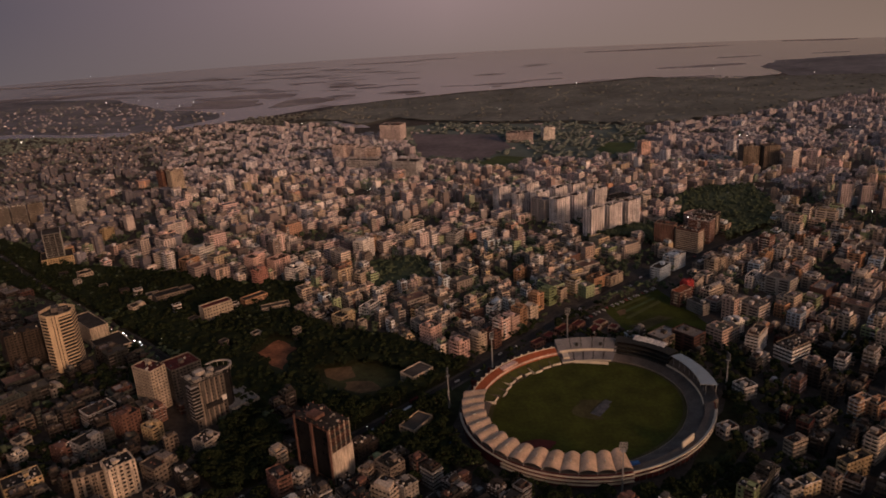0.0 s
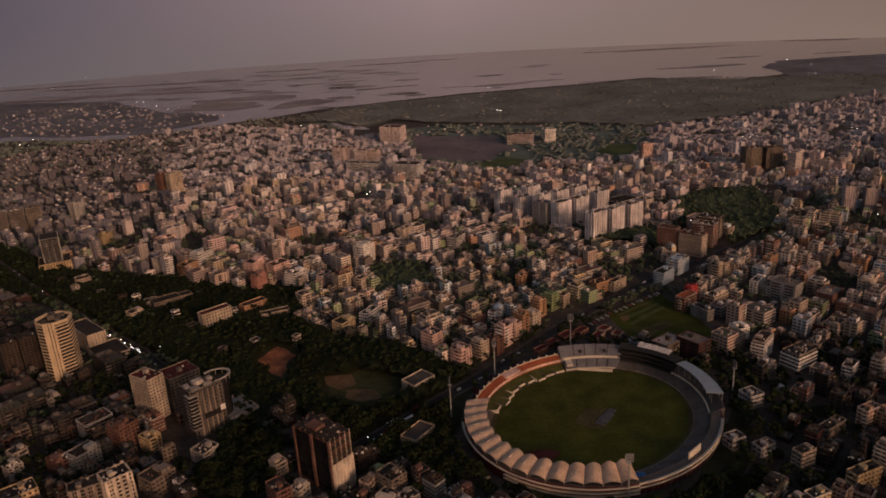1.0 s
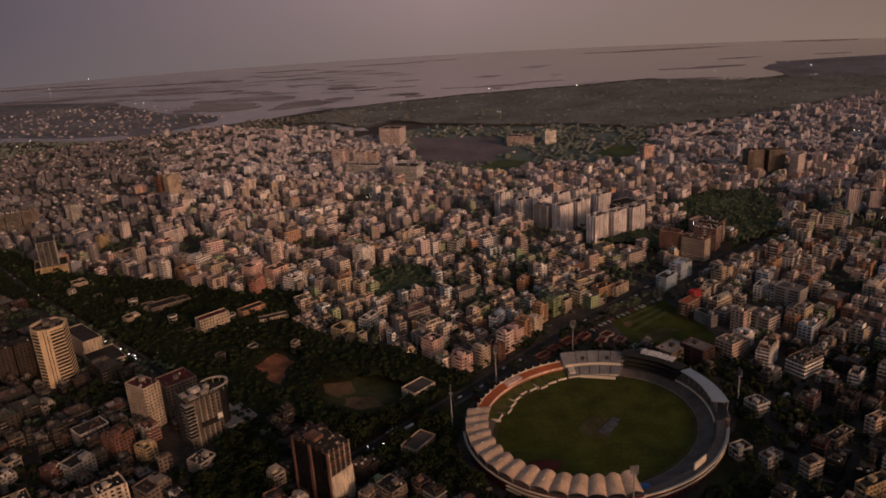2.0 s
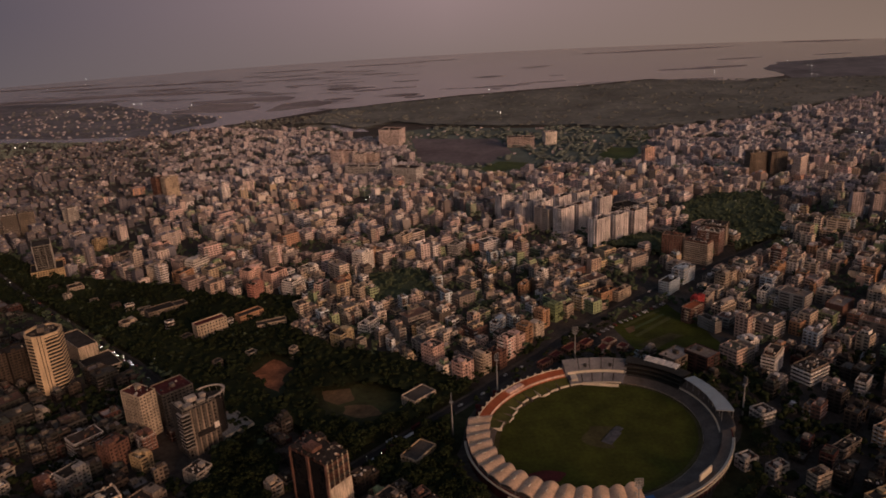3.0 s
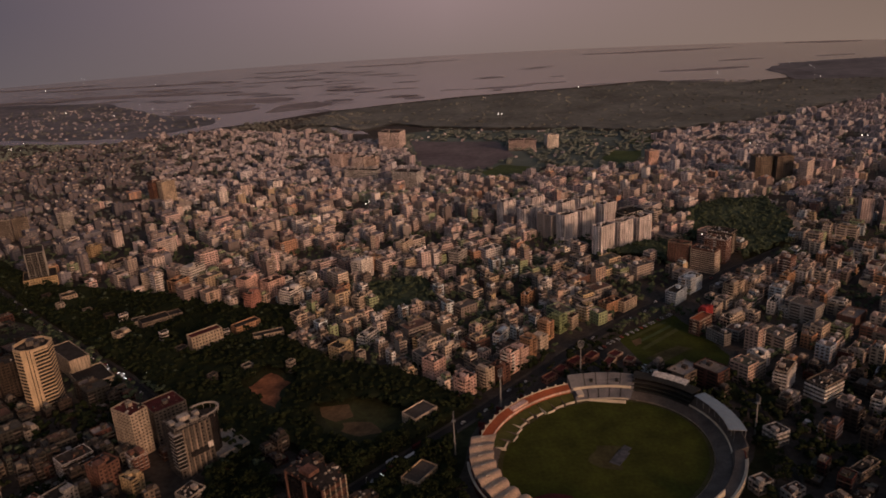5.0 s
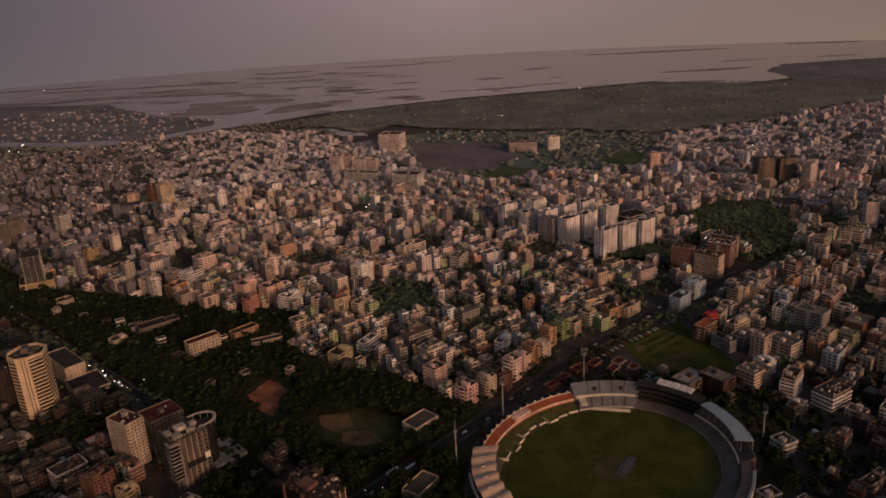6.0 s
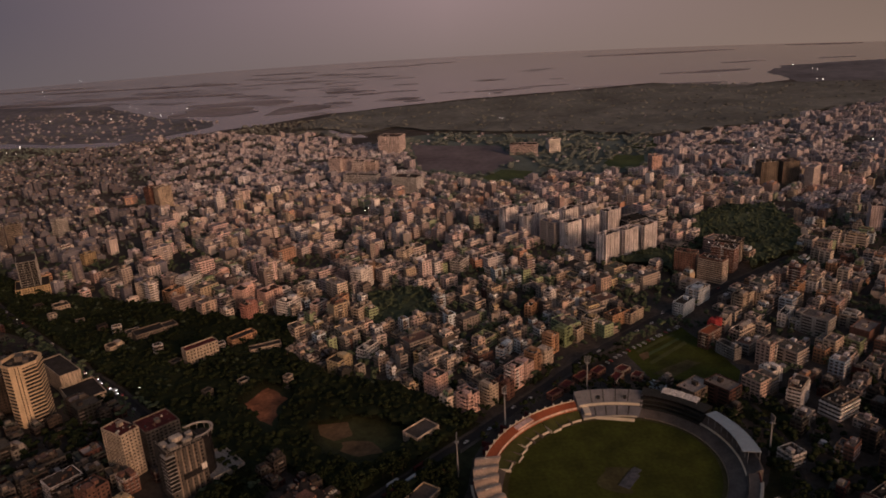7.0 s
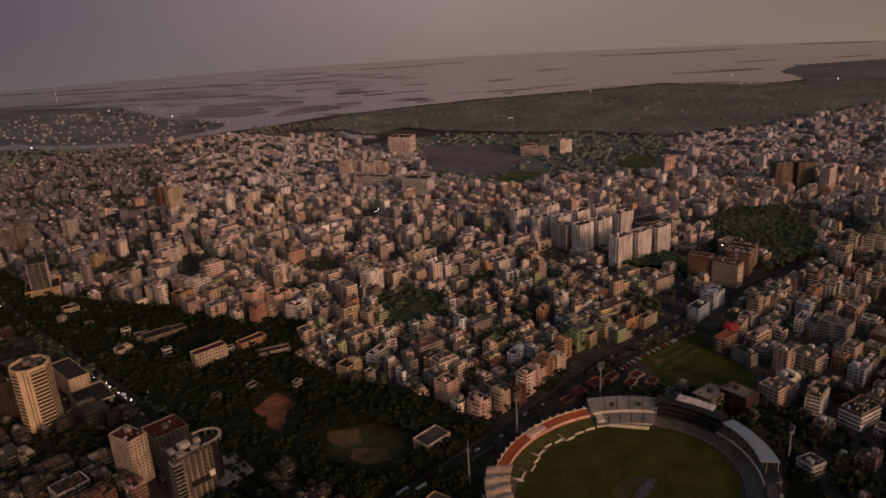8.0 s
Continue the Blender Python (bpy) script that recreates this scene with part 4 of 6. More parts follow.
def volume(B, x, y, turn, w, d, h, rng, far, rooms=True):
    """One flat-roofed body: walls, parapet, dark roof, windows, balconies, roof rooms and tanks."""
    wall, roof, glass, trim = B
    for b in B:
        b.at(x, y, turn)
    floors = max(1, round((h - 1) / 3.05))
    step = (h - 1) / floors
    x0, y0, x1, y1, c = -w / 2, -d / 2, w / 2, d / 2, 0.3
    k = len(wall.v)
    ox, oy, oz, cs, sn = wall.o
    ring = [(x0, y0), (x1, y0), (x1, y1), (x0, y1)]
    inner = [(x0 + c, y0 + c), (x1 - c, y0 + c), (x1 - c, y1 - c), (x0 + c, y1 - c)]
    for pts, z in ((ring, 0), (ring, h), (inner, h), (inner, h - 0.9)):
        wall.v.extend((ox + cs * a - sn * b, oy + sn * a + cs * b, z) for a, b in pts)
    for r in (0, 4, 8):
        wall.f.extend((k + r + i, k + r + (i + 1) % 4, k + r + 4 + (i + 1) % 4, k + r + 4 + i) for i in range(4))
    roof.face(*[(a, b, h - 0.9) for a, b in inner])
    if rooms:
        hx, hy = rng.uniform(-0.25, 0.25) * w, rng.uniform(-0.25, 0.25) * d
        trim.box(hx - 1.7, hy - 2.2, h - 0.9, hx + 1.7, hy + 2.2, h + rng.uniform(1.2, 2.2))
    for i in range((4, 3, 1)[far]):
        px, py, a, b = rng.uniform(-0.42, 0.42) * w, rng.uniform(-0.42, 0.42) * d, rng.uniform(0.25, 0.9), rng.uniform(0.25, 0.8)
        (roof if rng.random() < 0.4 else trim).box(px - a, py - b, h - 0.9, px + a, py + b, h + rng.uniform(-0.3, 0.9))
    if rng.random() < 0.25:
        px, py = rng.uniform(-0.2, 0.2) * w, rng.uniform(-0.2, 0.2) * d
        roof.box(px - 2.2, py - 1.7, h + 1.0, px + 2.2, py + 1.7, h + 1.15, True)
    share = rng.choice((0.5, 0.6, 0.7, 0.78))
    low = rng.uniform(0.2, 0.32)
    banded = rng.random() < (0.35, 0.25, 0.1)[far]
    porch = rng.sample((0, 1, 3), rng.choice((1, 2, 2))) if rng.random() < (0.85, 0.6, 0.15)[far] else ()
    for side in range(4):
        a = w if side in (0, 2) else d
        n = max(2, round(a / 3.9)) if far < 2 else 2
        if side == 2:
            n = 2
        bay = a / n
        col = rng.randrange(n) if side in porch else -1
        blank = side in (1, 3) and rng.random() < 0.18
        for i in range(floors):
            z = i * step
            for j in range(0 if blank else n):
                l, r = bay * (j + 0.5 - share / 2), bay * (j + 0.5 + share / 2)
                pane(glass, side, w, d, l, r, z + step * low, z + step * (low + 0.52), 0.05)
            if banded and side != 2 and i:
                shelf(trim, side, w, d, -0.3, a + 0.3, z - 0.15, z + 0.2, 0, 0.4)
            if col >= 0 and i:
                shelf(trim, side, w, d, bay * col + 0.1, min(a, bay * (col + 1.2)), z - 0.1, z + 0.95, 0, 1.2)
                pane(glass, side, w, d, bay * col + 0.25, min(a, bay * (col + 1.2)) - 0.15, z + 0.95, z + step * 0.92, 0.09)


def mass(B, x, y, w, d, turn, h, rng, far=0):
    """One of the many buildings that are joined into a city quarter, some of them stepped or with a wing."""
    c, s = math.cos(radians(turn)), math.sin(radians(turn))
    kind = rng.random()
    if kind < 0.3 and h > 7:
        part_w = w * rng.uniform(0.4, 0.62)
        for u, width, tall in ((part_w / 2 - w / 2, part_w, h), (part_w / 2, w - part_w, h - 3.0 * rng.choice((1, 1, 2)))):
            volume(B, x + c * u, y + s * u, turn, width - 0.02, d * (1 if tall == h else rng.uniform(0.8, 0.97)), tall, rng, far, tall == h)
    elif kind < 0.5 and h > 9:
        volume(B, x, y, turn, w, d, h - 3, rng, far, False)
        v = d * rng.uniform(-0.16, 0.16)
        volume(B, x - s * v, y + c * v, turn, w * rng.uniform(0.5, 0.8), d * 0.62, h, rng, far)
    else:
        volume(B, x, y, turn, w, d, h, rng, far)


# ---- single buildings, placed to fit the camera's view of their corners ----
def ribbed_tower():
    e = thing("ribbed_tower", -362, 620, 0, "tall cream octagonal tower with dark ribbon windows", "tower")
    R, H, F = 15.8, 56.0, 17
    step = H / F
    corners = [(R * math.cos(radians(a)), R * math.sin(radians(a))) for a in (190, 226, 262, 298, 344, 400, 452, 501)]
    # the black core puts shade behind the floor bands into paint
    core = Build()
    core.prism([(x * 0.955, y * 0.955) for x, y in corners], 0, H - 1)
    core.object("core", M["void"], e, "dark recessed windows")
    for i in range(F):
        b = Build()
        z = i * step
        b.prism(corners, z, z + step * 0.31, True, True)
        b.object("floor_band", M["tower_cream"], e)
    b = Build()
    for i in range(8):
        (ax, ay), (bx, by) = corners[i], corners[(i + 1) % 8]
        b.face((ax, ay, H - 1), (bx, by, H - 1), (bx, by, H + 1.6), (ax, ay, H + 1.6))
        b.face((bx * 0.93, by * 0.93, H - 1), (ax * 0.93, ay * 0.93, H - 1), (ax * 0.93, ay * 0.93, H + 1.6), (bx * 0.93, by * 0.93, H + 1.6))
        b.face((ax, ay, H + 1.6), (bx, by, H + 1.6), (bx * 0.93, by * 0.93, H + 1.6), (ax * 0.93, ay * 0.93, H + 1.6))
    b.object("parapet", M["tower_cream"], e)
    b = Build()
    b.face(*[(x * 0.94, y * 0.94, H - 0.9) for x, y in corners])
    b.object("roof", M["roof"], e)
    # the flat pier up the front
    (ax, ay), (bx, by) = corners[2], corners[3]
    wide = math.hypot(bx - ax, by - ay)
    for u0, u1 in ((0.0, 0.44), (0.52, 0.72), (0.8, 1.0)):
        b = Build()
        b.at(ax, ay, math.degrees(math.atan2(by - ay, bx - ax))).box(u0 * wide, -0.5, 0, u1 * wide, 1.6, H + 1.6)
        b.object("pier", M["tower_cream"], e)
    b = Build()
    b.at(ax, ay, math.degrees(math.atan2(by - ay, bx - ax))).box(0.2, -0.1, 0, wide - 0.2, 1.7, H + 1)
    b.object("pier_groove", M["void"], e)
    for sx, sy, sw, sd, sh in ((-3, 3, 3, 4, 4.5), (5, -2, 2, 3, 3.2), (2, 8, 4, 2, 2.4), (-7, -4, 2, 2, 2.0)):
        b = Build()
        b.at(sx, sy, 20).box(-sw, -sd, H - 0.9, sw, sd, H - 0.9 + sh)
        b.object("roof_plant", M["wall_concrete"], e)
    for k in range(5):
        b = Build()
        b.tube((-9 + 4 * k, 8 - k, H), (-9 + 4 * k, 8 - k, H + 5), 0.12, 0.05, 5)
        b.object("aerial", M["steel"], e)
    FOOT.append((-362, 620, 16, 16, 0.0))


ribbed_tower()


def glass_tower():
    x, y, w, d, turn = (-196.8, 509.6, 27.1, 21.4, 42.8)
    H, F = 39.5, 12
    step = (H - 1.5) / F
    e = thing("office_tower", x, y, turn, "grey office tower with glazed corner and round roof canopy", "tower")
    wall, glass, ledge, roof = Build(), Build(), Build(), Build()
    for k in range(4):
        a = w if k in (0, 2) else d
        holed(wall, glass, ledge, k, w, d, F, step, 0.6, max(2, round(a / 4.2)), 0.42, 0.4, 0.62, False)
    shell(wall, roof, w, d, H)
    wall.object("wall", M["wall_concrete"], e)
    glass.object("window_panes", M["glass"], e, kind="stuff")
    roof.object("roof", M["roof"], e)
    for u in range(5):
        b = Build()
        shelf(b, 0, w, d, 6.4 + u * 4.2 - 0.5, 6.4 + u * 4.2 + 0.5, 0, H, 0, 0.5)
        b.object("pier", M["wall_drab"], e)
    # glazed corner bay
    b = Build()
    b.box(-w / 2 - 1.4, -d / 2 - 1.4, 10, -w / 2 + 5, -d / 2 + 7, H - 2)
    b.object("corner_glazing", M["glass"], e, "dark glazed corner bay")
    for i in range(10):
        b = Build()
        z = 10 + i * (H - 12) / 9
        b.box(-w / 2 - 1.7, -d / 2 - 1.7, z - 0.25, -w / 2 + 5.1, -d / 2 + 7.1, z + 0.25, True)
        b.object("glazing_bar", M["wall_grey"], e)
    b = Build()
    shelf(b, 0, w, d, 9, w - 4, 15, 19.5, 0, 0.6)
    b.object("dark_panel", M["glass"], e, "wide dark window band")
    # sign panel in plain white paint, without lettering
    b = Build()
    shelf(b, 0, w, d, w - 4.5, w - 0.8, 17, 21.5, 0, 0.7)
    b.object("sign_panel", M["wall_white"], e, "pale square panel")
    # rounded end and its ring canopy
    b = Build()
    arc = [(w / 2 + 11 * math.sin(t), 2 - 8.5 * math.cos(t)) for t in (i * math.pi / 14 for i in range(15))]
    b.prism(arc + [(w / 2 - 1, 10.5), (w / 2 - 1, -6.5)], 0, H - 3)
    b.object("curved_end", M["glass"], e, "dark curved glass end")
    ring = Build()
    for i in range(24):
        t0, t1 = -0.35 + i * (math.pi + 0.7) / 24, -0.35 + (i + 1) * (math.pi + 0.7) / 24
        for ra, rb, z0, z1 in ((11.5, 13.2, H + 1.2, H + 1.9),):
            p = [(w / 2 + r * math.sin(t), 2 - r * 0.78 * math.cos(t)) for t in (t0, t1) for r in (ra, rb)]
            ring.face((*p[0], z1), (*p[1], z1), (*p[3], z1), (*p[2], z1))
            ring.face((*p[1], z0), (*p[3], z0), (*p[3], z1), (*p[1], z1))
            ring.face((*p[2], z0), (*p[0], z0), (*p[0], z1), (*p[2], z1))
    ring.object("ring_canopy", M["wall_dim_white"], e, "pale curved roof ring")
    for i in range(8):
        t = i * math.pi / 7
        b = Build()
        b.tube((w / 2 + 12.3 * math.sin(t), 2 - 9.6 * math.cos(t), H - 3), (w / 2 + 12.3 * math.sin(t), 2 - 9.6 * math.cos(t), H + 1.3), 0.2)
        b.object("ring_post", M["wall_dim_white"], e)
    deck = Build()
    deck.prism([(w / 2 + 10.6 * math.sin(t), 2 - 8.2 * math.cos(t)) for t in (i * math.pi / 14 for i in range(15))], H - 3, H - 2.6)
    deck.object("roof_deck", M["roof"], e)
    rng = random.Random(5)
    for sx, sy, sw, sd, sh in ((-6, -4, 3, 3, 2.4), (0, 4, 4, 3, 3.4), (5, -3, 3, 1.6, 2.2), (9, 3, 2.2, 2, 2.8), (-9, 4, 2, 3, 2)):
        b = Build()
        b.at(sx, sy).box(-sw, -sd, H - 0.9, sw, sd, H - 0.9 + sh)
        b.object("roof_plant", M["wall_dim_white"], e)
    b = Build()
    for z in (H + 0.8, H + 2.2):
        b.box(-w / 2 + 1, -d / 2 + 1, z, w / 2 - 1, -d / 2 + 1.3, z + 0.3, True)
        b.box(-w / 2 + 1, -d / 2 + 1, z, -w / 2 + 1.3, d / 2 - 1, z + 0.3, True)
    for i in range(8):
        b.box(-w / 2 + 1 + i * 3.4, -d / 2 + 1, H - 0.9, -w / 2 + 1.25 + i * 3.4, -d / 2 + 1.25, H + 2.4)
    b.object("roof_frame", M["wall_dim_white"], e)
    FOOT.append((x, y, w / 2 + 12, d / 2 + 3, math.radians(turn)))
    # low podium
    b = thing("podium", x, y, turn, "low grey podium with pale roof edge", "building")
    p, r = Build(), Build()
    p.box(w / 2 + 1, -d / 2 - 3, 0, w / 2 + 26, d / 2 + 8, 7)
    p.object("wall", M["wall_grey"], b)
    for i, (a0, b0, a1, b1) in enumerate(((w / 2 + 1, -d / 2 - 3, w / 2 + 26, -d / 2 - 2.3), (w / 2 + 25.3, -d / 2 - 3, w / 2 + 26, d / 2 + 8), (w / 2 + 1, d / 2 + 7.3, w / 2 + 26, d / 2 + 8))):
        q = Build()
        q.box(a0, b0, 7, a1, b1, 8)
        q.object("parapet", M["wall_dim_white"], b)


glass_tower()


def unfinished_tower():
    x, y, w, d, turn = -90.4, 432.8, 18.5, 37.0, 50.0
    H, F = 43.0, 14
    step = H / F
    e = thing("unfinished_tower", x, y, turn, "unfinished concrete tower with open floors and bare columns", "tower")
    for i in range(1, F + 1):
        b = Build()
        b.box(-w / 2, -d / 2, i * step - 0.4, w / 2, d / 2, i * step, True)
        b.object("floor_slab", M["wall_brown" if i == F else "wall_brick" if i % 3 else "wall_concrete"], e)
    rng = random.Random(3)
    for i in range(5):
        for j in range(7):
            if i in (0, 4) or j in (0, 6):
                b = Build()
                px, py = -w / 2 + 0.5 + i * (w - 1) / 4, -d / 2 + 0.5 + j * (d - 1) / 6
                b.box(px - 0.32, py - 0.32, 0, px + 0.32, py + 0.32, H + rng.uniform(0.3, 1.6))
                b.object("column", M["wall_beige"] if j == 0 else M["wall_brick"], e)
    # a near-black block paints in the shade of the open floors
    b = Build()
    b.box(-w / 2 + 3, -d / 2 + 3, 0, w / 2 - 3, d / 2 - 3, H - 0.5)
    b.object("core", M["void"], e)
    b = Build()
    b.box(-w / 2 - 0.3, -d / 2 - 0.5, 0, w / 2 + 0.3, -d / 2 + 0.1, 25)
    b.object("hoarding", M["wall_cream"], e, "pale sunlit sheeting over lower floors")
    for u0, u1 in ((0.2, 1.8), (d * 0.5 - 1.3, d * 0.5 + 1.3), (d - 2.0, d - 0.2)):
        b = Build()
        shelf(b, 3, w, d, u0, u1, 0, H - 0.2, 0, 0.9)
        b.object("pier", M["wall_brick"], e, "bare brick pier")
    for u0, u1 in ((d * 0.07, d * 0.44), (d * 0.56, d * 0.93)):
        b = Build()
        shelf(b, 3, w, d, d - u1, d - u0, 4, H - 2, 0, 0.4)
        b.object("glazing", M["glass"], e, "dark glazed bay")
    b = Build()
    b.at(-w * 0.1, d * 0.1).box(-4, -5, H, 4, 5, H + 2.6)
    b.object("stair_room", M["wall_brick"], e)
    for k in range(26):
        b = Build()
        px, py = rng.uniform(-w / 2, w / 2), rng.uniform(-d / 2, d / 2)
        b.box(px - rng.uniform(0.3, 1.6), py - 0.4, H, px + 0.4, py + rng.uniform(0.3, 1.4), H + rng.uniform(0.3, 1.2))
        b.object("building_material", M["wall_" + rng.choice(("brick", "beige", "dark", "concrete"))], e)
    FOOT.append((x, y, w / 2 + 1, d / 2 + 1, math.radians(turn)))


unfinished_tower()

# white tower and its neighbours
block(-248.3, 534.5, 14.9, 23.3, 57.9, 38.5, "beige", 11, 13, "tall beige apartment tower with rows of small windows", "apartment_tower", 0.55, (), roof_key="maroon")
block(-230.5, 555.5, 26.2, 23.4, 43.5, 30, "drab", 12, 10, "drab building with dark red roof", "apartment_tower", 0.6, (), roof_key="maroon")
block(-239, 512, 11, 13, 48, 13, "brick", 13, 4)
block(-232.0, 485.0, 10.4, 13.2, 58, 13, "ochre", 14, 4, "small ochre building with open roof frame")
# slabs by the ribbed tower
block(-412.8, 622.8, 14.1, 16.3, 45.0, 36, "brown", 21, 13, "dim brown apartment slab with grid of dark loggias", "apartment_tower", 0.68, (), trim="brown")
block(-397.7, 630.7, 16.3, 16.9, 42.5, 37, "brown", 22, 13, "dim brown apartment slab with grid of dark loggias", "apartment_tower", 0.68, (), trim="brown")
block(-384.3, 638.4, 15.6, 13.8, 50.2, 36, "brown", 23, 13, "dim brown apartment slab with grid of dark loggias", "apartment_tower", 0.68, (), trim="brown")
block(-367.1, 680.8, 18.2, 49.6, 45.7, 20, "beige", 24, 3, "plain beige hall with flat roof", "hall", 0.06, (), head=0)
block(-335.5, 652.9, 29.1, 38.2, 40.8, 8, "beige", 25, 2, "low building with dark flat roof", "hall", 0.7, (), head=0)
# towers and halls along the avenue and in the park
block(-528.6, 936.5, 21.5, 30.4, 27.8, 45, "dark", 31, 14, "dark glazed tower with pale columns above a podium", "office_tower", 0.9, (), head=0, tall=0.85, trim="grey", ribs=(6.9, 0.6))
block(-526.0, 934.0, 38.5, 38.6, 27.9, 13, "ochre", 32, 4, "pale ochre podium with close window bays", "podium", 0.6, (), head=0)
block(-245.8, 711.2, 32.6, 11.3, 42.5, 19, "beige", 33, 5, "long beige hall with dark red roof", "hall", 0.5, (), head=0, roof_key="maroon")
# evening light on this cream hall is put into its orange paint
block(-214.0, 746.0, 28.3, 11.3, 45.0, 11, "orange", 34, 3, "low orange-lit hall among trees", "hall", 0.5, (), head=0)
block(-185.9, 724.5, 30.5, 9.7, 23.2, 8, "beige", 35, 2, "low beige school wing among trees", "school", 0.5, (), head=0)
block(-235.2, 849.0, 22.1, 16.0, 58, 24, "pink", 36, 8, "pink tower block with red front", "apartment_building", 0.5)
block(-205.9, 848.3, 24.0, 16.0, 51, 20, "pink", 37, 6, "pink apartment block stepped in tiers")
block(-177.8, 813.9, 20.3, 16.0, 58, 20, "white", 38, 6, bands=True)
block(-219.8, 804.5, 15.5, 11.6, 58, 22, "coral", 39, 7, "narrow coral-red tower before pink blocks")
block(-28.7, 556.6, 24.0, 16.0, 45, 9, "cream", 40, 3, "low cream school with arcade of dark openings", "school", 0.6, (), head=0, roof_key="pavement")
block(-32.3, 564.7, 19.1, 4.9, 47.1, 6, "beige", 41, 2, "small low beige outbuilding", "school", 0.5, (), head=0)
block(-27.8, 477.3, 24.0, 14.3, 54, 8, "ochre", 42, 2, "low ochre building beside the road", "hall", 0.6, (), head=0, roof_key="pavement")
block(-321, 775, 30, 17, 38, 10, "drab", 43, 3, "low drab institute with pale parapets among trees", "hall", 0.5, (), head=0)
block(-308, 789, 22, 14, 38, 8, "drab", 44, 2, "low drab wing among dark trees", "hall", 0.5, (), head=0)
block(-340, 781, 14, 12, 38, 7, "dim_white", 47, 2, "small dim white pavilion among trees", "hall", 0.5, (), head=0)
block(-455, 860, 16, 14, 40, 11, "beige", 45, 3)
block(-345, 745, 15, 12, 50, 9, "beige", 46, 3)
# small houses among the park trees
for k, (px, py, w) in enumerate([(-413, 816, 9), (-378, 793, 10), (-450, 829, 8), (-268, 701, 10), (-232, 730, 9), (-295, 731, 8), (-191, 655, 9), (-218, 636, 8), (-358, 784, 9), (-487, 870, 10), (-86, 665, 8), (-149, 650, 7)]):
    block(px, py, w, w * 0.8, 30 + 9 * (k % 4), 8 + k % 3 * 2, ("drab", "brown", "dim_white", "concrete")[k % 4], 300 + k, 0, "small low house half hidden by park trees", "house", 0.5, (), head=0, group="houses in the park")
# beside the street
for k, (px, py, w, d, h, paint) in enumerate(((28, 603, 11, 12, 19, "beige"), (42, 612, 10, 14, 16, "brick"), (52, 628, 13, 12, 21, "pink"), (62, 642, 12, 14, 17, "pink"), (72, 655, 10, 12, 20, "orange"), (84, 667, 13, 12, 15, "cream"), (94, 690, 11, 12, 19, "orange"), (108, 705, 13, 15, 17, "green"), (122, 712, 12, 12, 14, "beige"), (140, 728, 12, 13, 17, "yellow"), (10, 592, 14, 13, 18, "pink"), (-16, 622, 15, 15, 21, "pink"))):
    block(px, py, w, d, 44 + k % 3, h, paint, 60 + k, 0)
block(170.3, 744.9, 24.0, 11.9, 36, 13, "orange", 75, 4, "long orange apartment block on the street corner", share=0.55)
block(189.7, 748.8, 24.0, 8.0, 42, 12, "beige", 74, 4)
block(245.1, 760.2, 24.0, 12.3, 44, 15, "blue", 76, 5, "pale blue building stepped beside the street")
block(270.2, 789.0, 24.0, 15.1, 41, 17, "blue", 77, 5, "taller pale blue building behind another")
block(244.4, 685.2, 22.8, 10.8, 39, 16, "brick", 78, 5, "brick building with bright red roof", head=0, roof_key="seat_red")
block(256.0, 704.0, 15.0, 8.0, 43, 17, "red", 81, 7, "narrow bright red building")
block(270.5, 615.0, 12.1, 14.3, 24.4, 12, "white", 80, 4, "small white house with loggias")
block(253.2, 661.6, 8.9, 21.5, 26.6, 12, "grey", 82, 4)
# the striped slab, the red tower and the brown pair
block(307.0, 845.0, 14.1, 28.3, 45.0, 29, "brick", 85, 11, "cream banded slab with brick-red walls behind", "apartment_tower", bands=True, trim="cream")
block(283.4, 865.7, 12.8, 24.5, 51.3, 31, "brick", 86, 11, "dark red apartment tower", "apartment_tower", 0.5)
block(333.8, 877.8, 18.4, 26.9, 49.4, 30, "brick", 87, 10, "brown apartment tower with ribbed front", "apartment_tower", 0.5)
block(348.3, 901.4, 21.3, 28.4, 48.8, 31, "brown", 88, 10, "brown apartment tower with ribbed front", "apartment_tower", 0.5)
# the white estate
for k, (px, py, w) in enumerate(((206, 930, 26), (234, 945, 26), (263, 960, 26), (170, 990, 26), (198, 1007, 26), (234, 1034, 27), (148, 1030, 24), (178, 1052, 26), (122, 1046, 24), (208, 1070, 26), (96, 1076, 24), (140, 1088, 26))):
    block(px, py, w, 14, 37, 38 if k != 8 else 34, "estate", 90 + k, 13, "white ribbed apartment tower of a large estate", "estate_tower", 0.7, (), trim="estate", group="white estate towers", ribs=(4.6, 1.7), tall=0.62)
block(268, 1040, 40, 26, 30, 22, "dark", 103, 6)
block(300, 1030, 16, 20, 30, 24, "cream", 104)
# tall marks further off
block(-492, 1322, 26, 16, 50, 43, "beige", 105, 13, "tall beige tower with ribbed sunlit front", "apartment_tower", 0.4, ())
block(-516, 1335, 22, 18, 50, 40, "brick", 106, 13, "", "apartment_tower")
for k in range(3):
    block(-704 + 22 * k, 1122 + 10 * k, 22, 14, 30, 37, "concrete", 107 + k, 12, "dull grey-brown apartment slab", "apartment_tower", 0.4, ())
block(-58, 1352, 50, 30, -25, 30, "slate", 110, 10, "broad grey-green slab building", "office_block", 0.6, ())
block(-105, 1742, 52, 40, -20, 40, "rose", 111, 12, "massive dusty rose block at the city's edge", "office_block", 0.5, ())
for k in range(4):
    block(-210 + 24 * k, 1540 - 8 * k + 12 * (k % 2), 26, 22, -20, 34 - 3 * k, "rose", 112 + k, 10, "pink office slab in a row", "office_block", 0.5, ())
